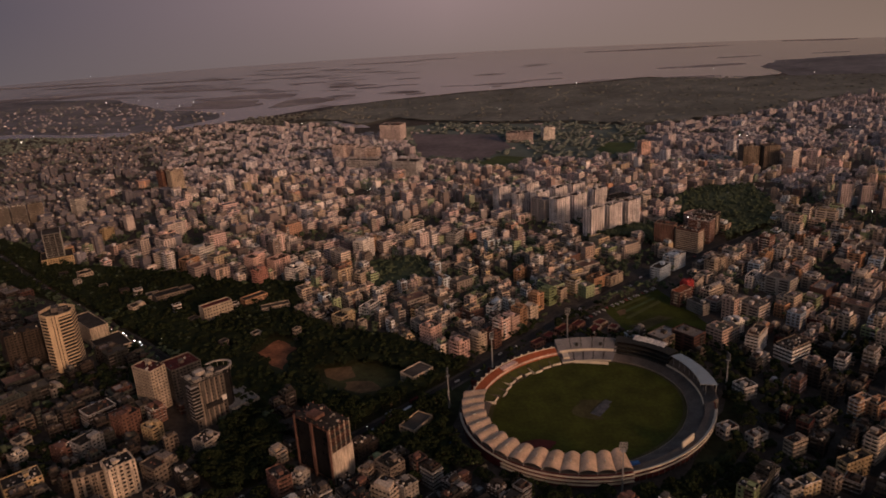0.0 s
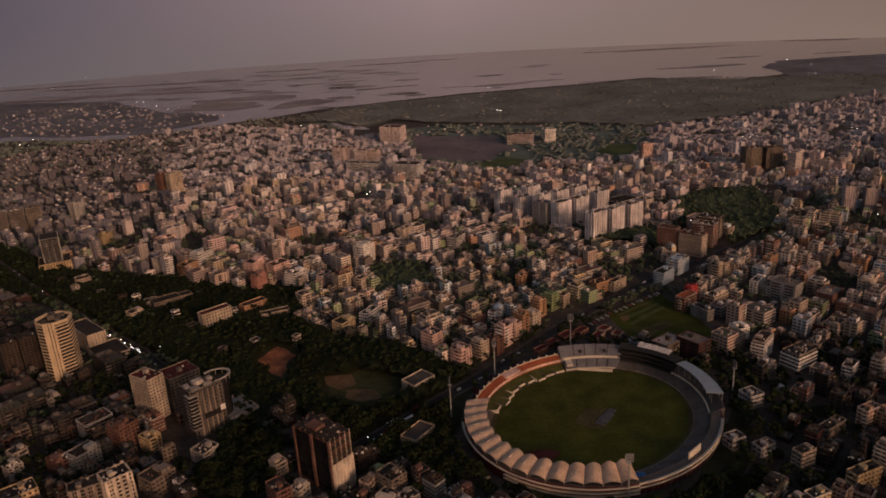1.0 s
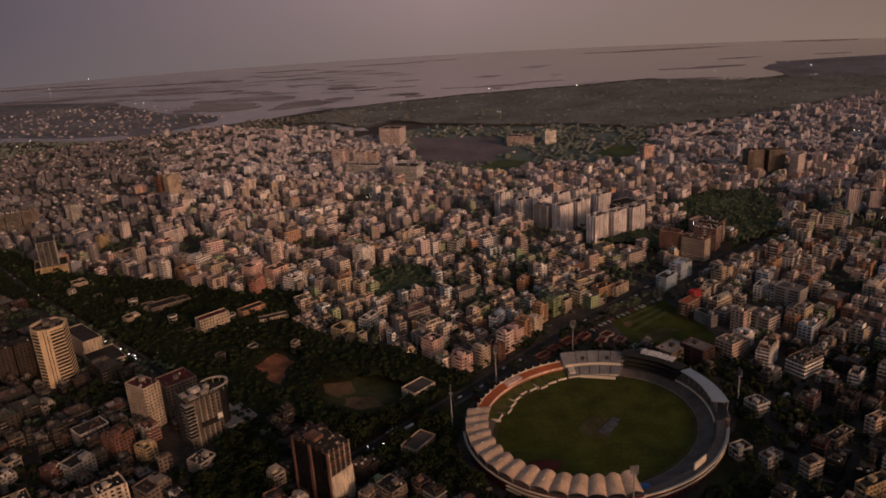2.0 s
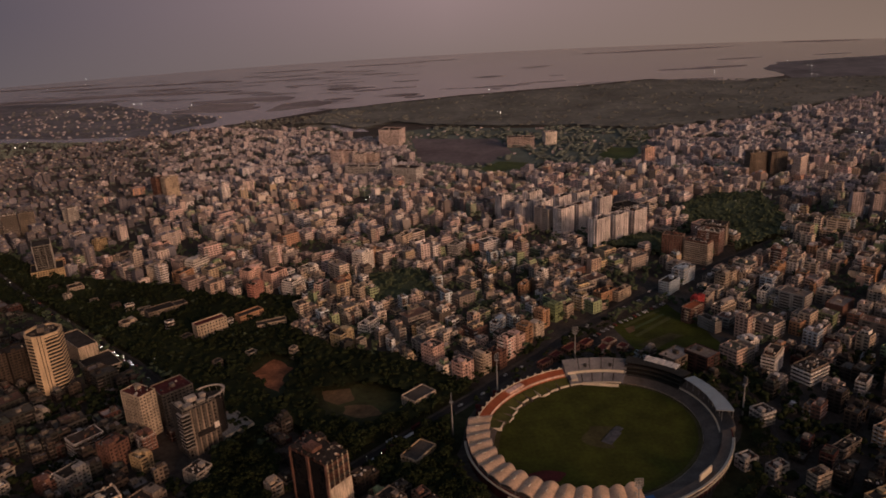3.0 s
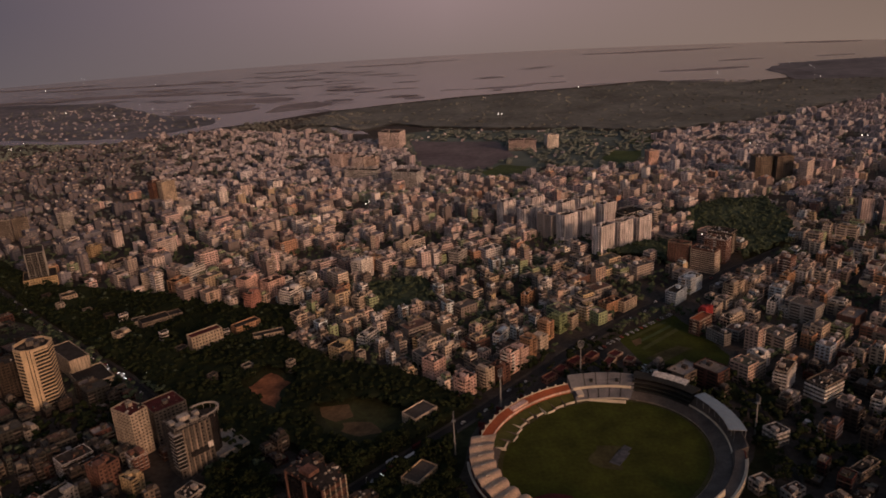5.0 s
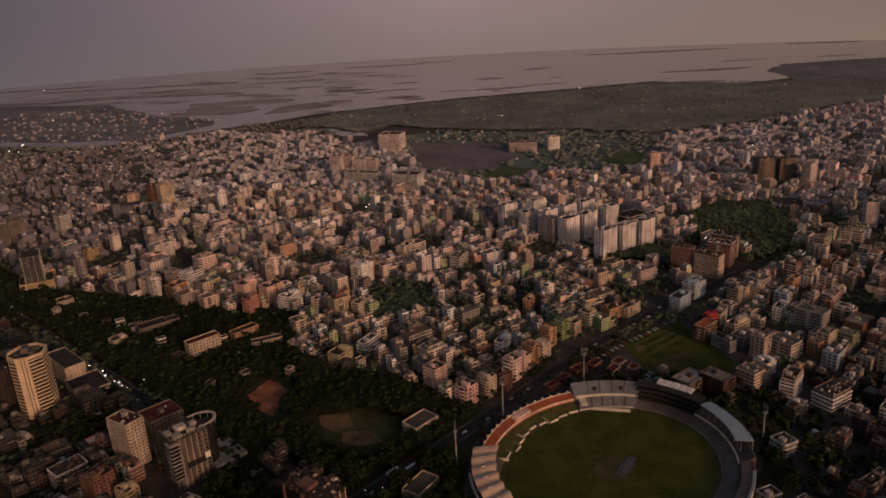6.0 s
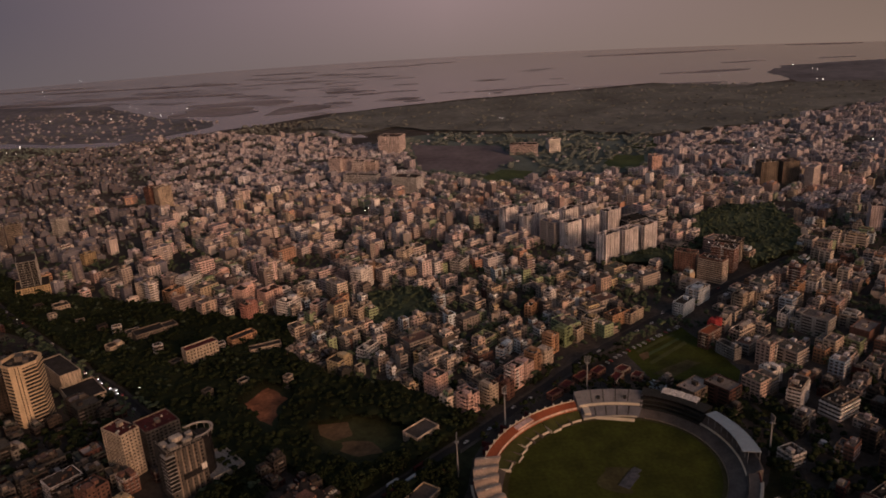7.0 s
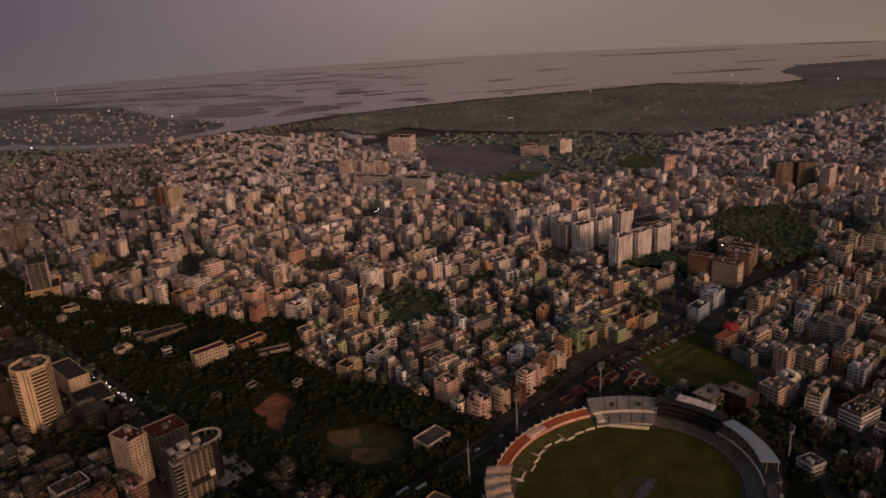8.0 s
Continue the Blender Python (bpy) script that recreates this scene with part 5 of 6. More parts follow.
block(-150, 1440, 70, 22, -20, 18, "slate", 117, 5, "long grey wing of an office block", "office_block", 0.6, ())
block(410, 1408, 20, 18, 10, 30, "pink", 118, 10, "", "apartment_tower")
for k in range(2):
    block(556 + 34 * k, 1262 - 6 * k, 28, 24, 0, 41, "drab", 119 + k, 13, "", "apartment_tower")
for k in range(4):
    block(578 + 20 * k, 985 - 16 * k, 15, 20, -20, 38, "rose", 122 + k, 12, "pale ribbed apartment tower", "apartment_tower", 0.4, ())
block(255, 1640, 26, 22, 10, 30, "white", 127, 9)
block(190, 1640, 60, 24, -10, 22, "rose", 128, 7)

# landmarks of the nearer quarters
block(-229.1, 419.9, 17.4, 14.4, 40, 26, "cream", 130, 8, "narrow cream tower block with pale piers between dark bays", share=0.8, balconies=(), tall=0.8, ribs=(4.6, 1.9), trim="cream")
block(-248.5, 415.5, 19.1, 12.3, 30, 22, "drab", 131, 7, "drab tower block with upright piers between dark bays", share=0.8, balconies=(), tall=0.8, ribs=(4.6, 1.9), trim="drab")
block(-299.0, 422.2, 24.0, 16.0, 40, 15, "ochre", 132)
block(-208.3, 434.2, 19.2, 16.0, 56, 15, "drab", 133)
block(-284.1, 510.0, 22.5, 16.0, 49, 16, "brown", 134)
block(-255.3, 493.7, 16.3, 16.0, 58, 20, "brick", 135)
block(-349.4, 564.7, 10.0, 16.0, 58, 9, "dim_white", 136)
block(-185.6, 468.7, 15.1, 14.1, 58, 10, "dim_white", 137)
block(-273.4, 466.1, 18.4, 13.9, 58, 16, "grey", 138)
block(-290.0, 462.2, 11.4, 15.3, 58, 13, "brick", 139)
block(-329.0, 476.9, 11.2, 10.0, 58, 12, "dim_white", 140)
block(-324.1, 461.0, 10.7, 8.9, 58, 10, "dim_white", 141)
block(-239.9, 460.2, 11.0, 13.0, 45, 11, "brown", 142)
block(-198.1, 404.0, 12.8, 16.0, 58, 11, "drab", 143)
block(-117.3, 405.3, 10.3, 16.0, 39, 20, "brick", 144)
block(-104.7, 409.7, 11.0, 8.7, 57, 15, "dim_white", 145)
block(-44.1, 413.0, 13.5, 16.0, 46, 19, "drab", 146)
block(-45.6, 397.3, 13.3, 16.0, 55, 12, "cream", 147, bands=True)
block(-32.5, 396.8, 12.0, 9.9, 41, 13, "dim_white", 148)
block(-59.6, 414.3, 10.3, 8.0, 58, 14, "drab", 149)
block(273.9, 574.7, 24.0, 9.9, 49, 20, "cream", 150, bands=True)
block(298.2, 557.6, 24.0, 16.0, 30, 15, "drab", 151, bands=True)
block(232.0, 498.0, 13.3, 12.8, 22, 12, "grey", 152)
block(238.0, 379.4, 8.7, 8.3, 36, 14, "drab", 153)
block(259.9, 394.0, 22.8, 8.0, 22, 15, "ochre", 154)
block(209.5, 375.3, 10.1, 8.8, 22, 10, "dim_white", 155)
block(222.6, 379.0, 14.6, 8.0, 22, 11, "yellow", 156)
block(214.5, 435.5, 13.8, 8.2, 25, 9, "grey", 157)
block(198.3, 446.4, 12.3, 9.7, 22, 9, "grey", 158)
block(283.6, 410.1, 15.4, 8.0, 34, 22, "cream", 159, bands=True)
block(233.9, 419.1, 13.5, 8.0, 24, 14, "drab", 160)
block(330.2, 535.4, 17.2, 8.0, 43, 11, "dim_white", 161)
block(352.0, 532.4, 17.6, 8.0, 42, 18, "drab", 162)
block(301.6, 460.6, 15.5, 8.0, 25, 17, "orange", 163)
block(312.8, 457.2, 16.1, 8.0, 33, 16, "orange", 164)
block(272.9, 456.1, 24.0, 8.0, 31, 8, "drab", 165)
block(220.4, 604.7, 22.0, 16.0, 22, 7, "dim_white", 166)
block(307.0, 760.2, 24.0, 12.5, 39, 20, "beige", 167)
block(333.5, 771.9, 24.0, 8.0, 51, 16, "cream", 168)
block(270.7, 716.6, 24.0, 8.0, 53, 14, "cream", 169)
block(279.7, 695.8, 24.0, 10.4, 34, 12, "cream", 170, bands=True)
block(375.7, 783.9, 24.0, 8.0, 44, 16, "orange", 171)
block(334.6, 723.0, 24.0, 8.0, 46, 14, "white", 172)
block(434.7, 692.7, 24.0, 11.5, 44, 20, "cream", 173)
block(-327.4, 878.9, 24.0, 14.0, 58, 16, "orange", 174)
block(-315.4, 898.3, 24.0, 16.0, 58, 24, "white", 175, bands=True)
block(-296.4, 902.9, 23.3, 8.0, 58, 16, "green", 176)
block(-288.3, 935.6, 24.0, 8.0, 58, 14, "pink", 177)
block(-363.9, 886.2, 15.7, 16.0, 58, 22, "cream", 178)
block(-397.7, 994.3, 22.5, 16.0, 58, 18, "pink", 179, bands=True)
block(-502.2, 1038.6, 17.5, 10.4, 58, 16, "ochre", 180)
block(-556.0, 1085.0, 18.1, 11.4, 58, 14, "white", 181)
block(-615.7, 1192.8, 19.2, 16.0, 58, 28, "grey", 182)
block(-437.2, 965.7, 24.0, 16.0, 58, 14, "beige", 183)
block(-167.8, 875.3, 12.9, 16.0, 48, 14, "white", 184)
block(-145.1, 815.0, 19.4, 8.1, 58, 14, "pink", 185)
block(-118.7, 812.7, 16.9, 8.0, 58, 20, "orange", 186)
block(-94.5, 789.5, 24.0, 10.0, 58, 18, "cream", 187)
block(-102.6, 888.1, 23.5, 16.0, 58, 24, "white", 188)
block(-91.8, 918.0, 20.8, 12.4, 58, 16, "orange", 189)
block(-104.6, 670.1, 19.1, 14.5, 53, 17, "yellow", 190)
block(-81.4, 702.8, 22.8, 9.4, 58, 12, "white", 191, bands=True)
block(-28.3, 682.5, 14.9, 10.8, 58, 13, "yellow", 192)
block(32.2, 711.6, 18.9, 16.0, 47, 11, "green", 193)
block(49.6, 688.3, 20.3, 8.0, 58, 11, "blue", 194)
block(109.9, 791.8, 14.0, 8.0, 48, 22, "white", 195)
block(89.3, 779.8, 24.0, 8.0, 58, 14, "orange", 196)
block(17.1, 920.7, 24.0, 14.3, 58, 18, "grey", 197)
block(-52.3, 958.8, 24.0, 10.8, 58, 22, "cream", 198)

# low sheds behind the northern stand
for k, (px, py, w, d) in enumerate(((112, 632, 16, 9), (128, 640, 14, 8), (140, 625, 18, 8), (150, 640, 12, 9), (96, 618, 12, 8), (160, 628, 10, 8), (84, 606, 14, 7))):
    block(px, py, w, d, 40 + 6 * (k % 3), 5.5, "brick", 280 + k, 1, "low brick shed with dark red roof behind stands", "shed", 0.5, (), head=0, roof_key="maroon", group="sheds by the stadium")

# ---- the city quarters ----
def quarter(x, y):
    """The lie of the blocks and their size at a place: turn, storeys, chance of an empty lot."""
    turn = 43 + 9 * math.sin(x / 210.0 + 1.0) * math.cos(y / 260.0)
    tall = 3.5 + 1.6 * noise.noise((x / 170, y / 170, 3.0)) + (0.8 if x < -40 and 780 < y < 1300 else 0) - min(1.9, max(0.0, (y - 1150) / 220)) - (0.8 if x < -430 else 0)
    return turn, tall


def allowed(x, y, r):
    if math.hypot(x - STADIUM[0], y - STADIUM[1]) < 122 + r or y < 318 or math.hypot(x, y) < 330:
        return False
    for line, half in ((STREET, 12.5), (AVENUE, 11), (SIDE_ROAD, 4)):
        if off_line(x, y, line) < half + r * 0.8:
            return False
    for p in PARKS + [FOREST]:
        if inside(x, y, p):
            return False
    return clear_of(x, y, r)


CITY = [(-1438, 1761), (-1101, 1806), (-1032, 1954), (-847, 2073), (-626, 2159), (-440, 2073), (-341, 2059), (-261, 1935), (-133, 1822), (-54, 1830), (-36, 1481), (90, 1347), (175, 1376), (224, 1439), (314, 1381), (423, 1429), (499, 1695), (687, 1785), (885, 1847), (1042, 1984), (1162, 2032), (1372, 2013)] + [(1500, 1500), (900, 800), (420, 318), (-560, 318), (-1000, 900)]
rng = random.Random(21)
cells = {"gap": []}
taken = {}


def free(x, y, r):
    """Whether no other lot lies within r; if so, the place is taken."""
    i, j = int(x // 40), int(y // 40)
    for p in (i - 1, i, i + 1):
        for q in (j - 1, j, j + 1):
            for ox, oy, o in taken.get((p, q), ()):
                if math.hypot(ox - x, oy - y) < o + r:
                    return False
    taken.setdefault((i, j), []).append((x, y, r))
    return True


def zone(x, y):
    """Wall tones by place: dimmed near and left, hazed far; quarters merge at edges."""
    u = x + 150 * noise.noise((x / 110, y / 110, 5.0)) + (130 + 160 * (y > 950)) * noise.noise((x / 8.3, y / 8.3, 2.0))
    v = y + 120 * noise.noise((x / 110, y / 110, 6.0)) + 110 * noise.noise((x / 8.1, y / 8.1, 3.0))
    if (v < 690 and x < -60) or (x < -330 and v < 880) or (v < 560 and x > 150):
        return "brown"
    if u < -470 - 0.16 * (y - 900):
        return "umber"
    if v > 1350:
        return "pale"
    if u > 235 and v < 900:
        return "grey"
    return "low" if v < 860 + 0.35 * x else "warm"


lots = []
for pu, pv, fine in ((15.2, 15.8, False), (11.6, 12.2, True)):
    for gu in range(-190, 190):
        for gv in range(-190, 190):
            # rows of two lots between narrow lanes
            u = gu * pu + (gu // 6) * 6.0 + rng.uniform(-1.4, 1.4)
            v = gv * pv + (gv // 2) * 4.6 + rng.uniform(-1.1, 1.1)
            c, s = math.cos(radians(43)), math.sin(radians(43))
            x, y = u * c - v * s, 1000 + u * s + v * c
            x += 26 * math.sin(y / 190.0)
            if fine == (zone(x, y) in ("low", "brown")) and inside(x, y, CITY):
                lots.append((rng.random() + (0 if rng.random() < 0.13 else 1), x, y))
lots.sort()
NEAR, FAR = [], []
for order, x, y in lots:
    turn, tall = quarter(x, y)
    if noise.noise((x / 55, y / 55, 9.0)) > (0.1 if x < -430 else 0.22 if y > 620 else 0.2) or rng.random() < 0.07:
        cells["gap"].append((x, y))
        continue
    if not allowed(x, y, 5.8):
        continue
    big = order < 1 and math.hypot(x, y - 60) > 560
    z = zone(x, y)
    w, d = (rng.uniform(17, 28), rng.uniform(14, 18)) if big else (rng.uniform(7.6, 11), rng.uniform(8, 11.5)) if z in ("low", "brown") else (rng.uniform(9.5, 14.5), rng.uniform(10, 14.5))
    if rng.random() < 0.5:
        turn += 90
    if not free(x, y, (w + d) * 0.24):
        continue
    floors = max(1, round(rng.gauss(tall + (1.0 if big else -0.4), 1.2)))
    if rng.random() < dict(warm=0.06, pale=0.02, grey=0.02).get(z, 0.03):
        floors += rng.randint(2, 5)
    near = math.hypot(x, y - 60) < 640
    if near:
        floors = min(floors, 6)
    if inside(x, y, MARKET):
        floors, w, d = rng.choice((1, 1, 2)), rng.uniform(8, 20), rng.uniform(8, 12)
    (NEAR if near else FAR).append((x, y, w, d, turn + rng.gauss(0, 2.5), 1.5 + 3.0 * floors))
for x, y in cells["gap"]:
    if y < 640 and rng.random() < 0.6 and allowed(x, y, 4.5) and not any(inside(x, y, p) for p in CLEAR) and free(x, y, 4.5):
        FAR.append((x, y, rng.uniform(7, 12), rng.uniform(6, 10), 43 + rng.gauss(0, 6), rng.uniform(3.2, 5.5)))
NEAR.sort(key=lambda q: math.hypot(q[0], q[1] - 60))
FAR += NEAR[200:]
# Mostly darkened paints, so the foreground's dimness sits in the walls.
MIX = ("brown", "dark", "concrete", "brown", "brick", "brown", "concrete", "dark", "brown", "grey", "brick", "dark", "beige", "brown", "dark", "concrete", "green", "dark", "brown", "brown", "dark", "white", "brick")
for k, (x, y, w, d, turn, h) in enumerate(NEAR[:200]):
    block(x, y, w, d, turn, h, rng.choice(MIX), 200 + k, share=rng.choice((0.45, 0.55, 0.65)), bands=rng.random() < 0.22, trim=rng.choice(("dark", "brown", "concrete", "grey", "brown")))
quarters = {}
for q in FAR:
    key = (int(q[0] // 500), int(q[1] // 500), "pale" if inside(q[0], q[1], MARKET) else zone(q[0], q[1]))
    B = quarters.setdefault(key, [Build() for _ in range(4)])
    mass(B, *q, rng, 2 if q[1] > 1250 else 1 if q[1] > 850 else 0)
for (i, j, z), B in quarters.items():
    for b in B:
        b.at()
    text = dict(umber="dim outlying quarter of brown and grey blocks", brown="crowded quarter of low dim brown houses", pale="distant quarter of pale pink and cream blocks", warm="dense quarter of sunlit cream and pink flat-roofed blocks", low="dense quarter of low weathered houses in mixed colours", grey="dense quarter of grey and brown flat-roofed blocks")[z]
    e = thing("city_quarter", 0, 0, 0, text, "buildings", "city quarters")
    e["kind"] = "stuff"
    # Beyond about 1 km, roofs and windows use the colours with haze mixed in.
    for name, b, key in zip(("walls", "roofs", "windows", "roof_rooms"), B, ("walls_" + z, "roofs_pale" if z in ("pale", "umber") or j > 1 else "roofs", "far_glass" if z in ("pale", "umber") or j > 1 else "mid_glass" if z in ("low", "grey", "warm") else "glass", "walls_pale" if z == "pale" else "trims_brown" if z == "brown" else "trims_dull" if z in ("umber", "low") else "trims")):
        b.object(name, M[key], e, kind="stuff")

# villages on the low plain and scattered houses by the forest
B = [Build() for _ in range(4)]
for k in range(1900):
    x, y = rng.uniform(-1600, 1500), rng.uniform(1500, 2900)
    if not (inside(x, y, LOW_LAND) or (inside(x, y, FOREST) and rng.random() < 0.12 and noise.noise((x / 160, y / 160, 2.0)) > 0) or (inside(x, y, FAR_GREEN) and not any(inside(x, y, p) for p in OPEN))):
        continue
    volume(B, x, y, rng.uniform(0, 90), rng.uniform(3.5, 8), rng.uniform(3.5, 7), rng.uniform(2.5, 5), rng, 2, False)
e = thing("village", 0, 0, 0, "scattered pale village houses on the low plain", "buildings")
e["kind"] = "stuff"
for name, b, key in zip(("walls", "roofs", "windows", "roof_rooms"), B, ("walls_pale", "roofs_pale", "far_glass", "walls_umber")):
    if b.f:
        b.object(name, M[key], e, kind="stuff")

# ---- trees ----
ICO = [(0, 0, -1), (0.72, -0.53, -0.45), (-0.28, -0.85, -0.45), (-0.89, 0, -0.45), (-0.28, 0.85, -0.45), (0.72, 0.53, -0.45), (0.28, -0.85, 0.45), (-0.72, -0.53, 0.45), (-0.72, 0.53, 0.45), (0.28, 0.85, 0.45), (0.89, 0, 0.45), (0, 0, 1)]
ICO_F = [(0, 1, 2), (1, 0, 5), (0, 2, 3), (0, 3, 4), (0, 4, 5), (1, 5, 10), (2, 1, 6), (3, 2, 7), (4, 3, 8), (5, 4, 9), (1, 10, 6), (2, 6, 7), (3, 7, 8), (4, 8, 9), (5, 9, 10), (6, 10, 11), (7, 6, 11), (8, 7, 11), (9, 8, 11), (10, 9, 11)]


def clump(b, x, y, z, r, rng, flat=0.75):
    k = len(b.v)
    a = rng.uniform(0, 6.3)
    c, s = math.cos(a), math.sin(a)
    for px, py, pz in ICO:
        q = r * rng.uniform(0.65, 1.25)
        b.v.append((x + q * (c * px - s * py), y + q * (s * px + c * py), z + q * pz * flat))
    b.f.extend((k + i, k + j, k + l) for i, j, l in ICO_F)


def tree_meshes(seed):
    rng = random.Random(seed)
    H, R = rng.uniform(9, 13), rng.uniform(4.2, 6.2)
    t, b = Build(), Build()
    t.tube((0, 0, 0), (0.2, 0.1, H * 0.5), 0.35, 0.22, 7)
    for i in range(5):
        a = i * 1.257 + rng.uniform(-0.3, 0.3)
        t.tube((0.15, 0.1, H * rng.uniform(0.3, 0.5)), (R * 0.55 * math.cos(a), R * 0.55 * math.sin(a), H * rng.uniform(0.6, 0.8)), 0.16, 0.06, 5)
    for i in range(34):
        a, q = rng.uniform(0, 6.3), R * math.sqrt(rng.random())
        clump(b, q * math.cos(a), q * math.sin(a), H * 0.62 + (H * 0.36) * (1 - (q / R) ** 2) * rng.uniform(0.5, 1.05), rng.uniform(0.8, 1.5), rng)
    for i in range(220):
        a, q = rng.uniform(0, 6.3), R * 1.1 * math.sqrt(rng.random())
        z = H * 0.6 + H * 0.42 * (1 - (q / R / 1.12) ** 2) * rng.uniform(0.3, 1.1)
        x, y, s = q * math.cos(a), q * math.sin(a), rng.uniform(0.25, 0.6)
        n, m2 = rng.uniform(0, 6.3), rng.uniform(-0.5, 0.5)
        b.face((x, y, z), (x + s * math.cos(n), y + s * math.sin(n), z + m2 * s), (x + 1.4 * s * math.cos(n + 0.7), y + 1.4 * s * math.sin(n + 0.7), z + s * 0.5), (x + s * math.cos(n + 1.4), y + s * math.sin(n + 1.4), z - m2 * s))
    return t.mesh("trunk", M["bark"]), b.mesh("crown", M["leaf"], True)


KINDS = [tree_meshes(40 + k) for k in range(7)]
def canopy_sheet(poly, cell, low, rise, hollow=()):
    """The closed roof of leaves of a wood: a sheet that heaves from crown to crown."""
    b = Build()
    xs, ys = [x for x, _ in poly], [y for _, y in poly]
    index = {}

    def corner(i, j):
        if (i, j) not in index:
            x = i * cell + cell * 0.45 * noise.noise((i * 0.9, j * 0.9, 1.7))
            y = j * cell + cell * 0.45 * noise.noise((i * 0.9, j * 0.9, 8.7))
            z = low + rise * (noise.noise((x / cell / 1.7, y / cell / 1.7, 0.0)) + 0.8 * noise.noise((x / cell / 5, y / cell / 5, 4.0)))
            index[i, j] = len(b.v)
            b.v.append((x, y, max(0.4, z)))
        return index[i, j]

    for i in range(int(min(xs) // cell), int(max(xs) // cell) + 1):
        for j in range(int(min(ys) // cell), int(max(ys) // cell) + 1):
            x, y = (i + 0.5) * cell, (j + 0.5) * cell
            if inside(x, y, poly) and not any(inside(x, y, h) for h in hollow) and clear_of(x, y, cell) and not any(off_line(x, y, l) < g for l, g in ((STREET, 9), (AVENUE, 6.5), (SIDE_ROAD, 7))) and math.hypot(x - STADIUM[0], y - STADIUM[1]) > 112:
                b.f.append((corner(i, j), corner(i + 1, j), corner(i + 1, j + 1), corner(i, j + 1)))
    return b


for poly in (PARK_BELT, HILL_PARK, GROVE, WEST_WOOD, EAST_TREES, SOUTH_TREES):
    canopy_sheet(poly, 4.0, 6.4, 2.4, CLEAR).object("undergrowth", M["leaves_hazed" if poly in (HILL_PARK, GROVE, WEST_WOOD) else "leaves"], label="dense dark undergrowth between the park trees", category="shrubs", kind="stuff", smooth=True)

spots = []
for gi in range(-80, 66):
    for gj in range(41, 160):
        x, y = gi * 7.8 + rng.uniform(-3.2, 3.2), gj * 7.8 + rng.uniform(-3.2, 3.2)
        ring = math.hypot(x - STADIUM[0], y - STADIUM[1])
        if any(inside(x, y, p) for p in (PARK_BELT, HILL_PARK, GROVE, WEST_WOOD, EAST_TREES, SOUTH_TREES)):
            if any(inside(x, y, p) for p in CLEAR) or ring < 112:
                continue
        elif not (112 < ring < 126 and rng.random() < 0.85) and not (7 < off_line(x, y, STREET) < 13 and y < 640) and not 4.6 < off_line(x, y, AVENUE) < 13 and not off_line(x, y, ROW) < 5 and not (rng.random() < 0.05 and not inside(x, y, OLD_GROUND) and ring > 126 and inside(x, y, CITY)):
            continue
        if any(off_line(x, y, l) < h for l, h in ((STREET, 8), (AVENUE, 4.6), (SIDE_ROAD, 4))) or not clear_of(x, y, 2.5):
            continue
        spots.append((x, y))
spots.sort(key=lambda q: math.hypot(q[0], q[1] - 60))
for k, (x, y) in enumerate(spots[:250]):
    e = thing("tree", x, y, rng.uniform(0, 360), "broad dark green tree with uneven crown", "tree", "trees of the park")
    e.scale = [rng.uniform(0.75, 1.25)] * 3
    for name, me in zip(("trunk", "crown"), KINDS[k % 7]):
        new(name, me).parent = e
park_woods, gardens, far_gardens = Build(), Build(), Build()
for x, y in spots[250:]:
    woods = park_woods if inside(x, y, PARK_BELT) or math.hypot(x - STADIUM[0], y - STADIUM[1]) < 200 else gardens
    h, r = rng.uniform(7, 13), rng.uniform(3, 5.5)
    woods.tube((x, y, 0), (x, y, h * 0.6), 0.3, 0.2, 4)
    for i in range(4):
        a, q = rng.uniform(0, 6.3), r * 0.9 * math.sqrt(rng.random())
        clump(woods, x + q * math.cos(a), y + q * math.sin(a), h * rng.uniform(0.5, 0.85), r * rng.uniform(0.32, 0.65), rng, 0.6)
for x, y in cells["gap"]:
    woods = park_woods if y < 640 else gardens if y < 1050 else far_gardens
    for i in range(5 if y < 640 else 2 if y < 1050 else 1):
        h, r = rng.uniform(5, 11), rng.uniform(2.5, 5)
        px, py = x + rng.uniform(-7, 7), y + rng.uniform(-7, 7)
        if any(inside(px, py, p) for p in CLEAR + OPEN + [OLD_GROUND, YARD]) or any(off_line(px, py, l) < g for l, g in ((STREET, 8.5), (AVENUE, 6), (SIDE_ROAD, 4))) or not clear_of(px, py, 2.5) or math.hypot(px - STADIUM[0], py - STADIUM[1]) < 108:
            continue
        for j in range(3 if y < 1050 else 2):
            clump(woods, px + rng.uniform(-2, 2), py + rng.uniform(-2, 2), h * rng.uniform(0.4, 0.85), r * rng.uniform(0.4, 0.7), rng)
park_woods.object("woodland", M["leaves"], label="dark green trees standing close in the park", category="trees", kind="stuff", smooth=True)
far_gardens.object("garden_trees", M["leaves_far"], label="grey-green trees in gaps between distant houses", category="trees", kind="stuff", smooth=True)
gardens.object("garden_trees", M["leaves_hazed"], label="green trees among houses and on a wooded hill", category="trees", kind="stuff", smooth=True)
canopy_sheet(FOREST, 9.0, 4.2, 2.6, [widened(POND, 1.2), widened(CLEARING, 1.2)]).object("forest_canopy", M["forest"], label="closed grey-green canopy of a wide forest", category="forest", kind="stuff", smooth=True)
far, green = Build(), Build()
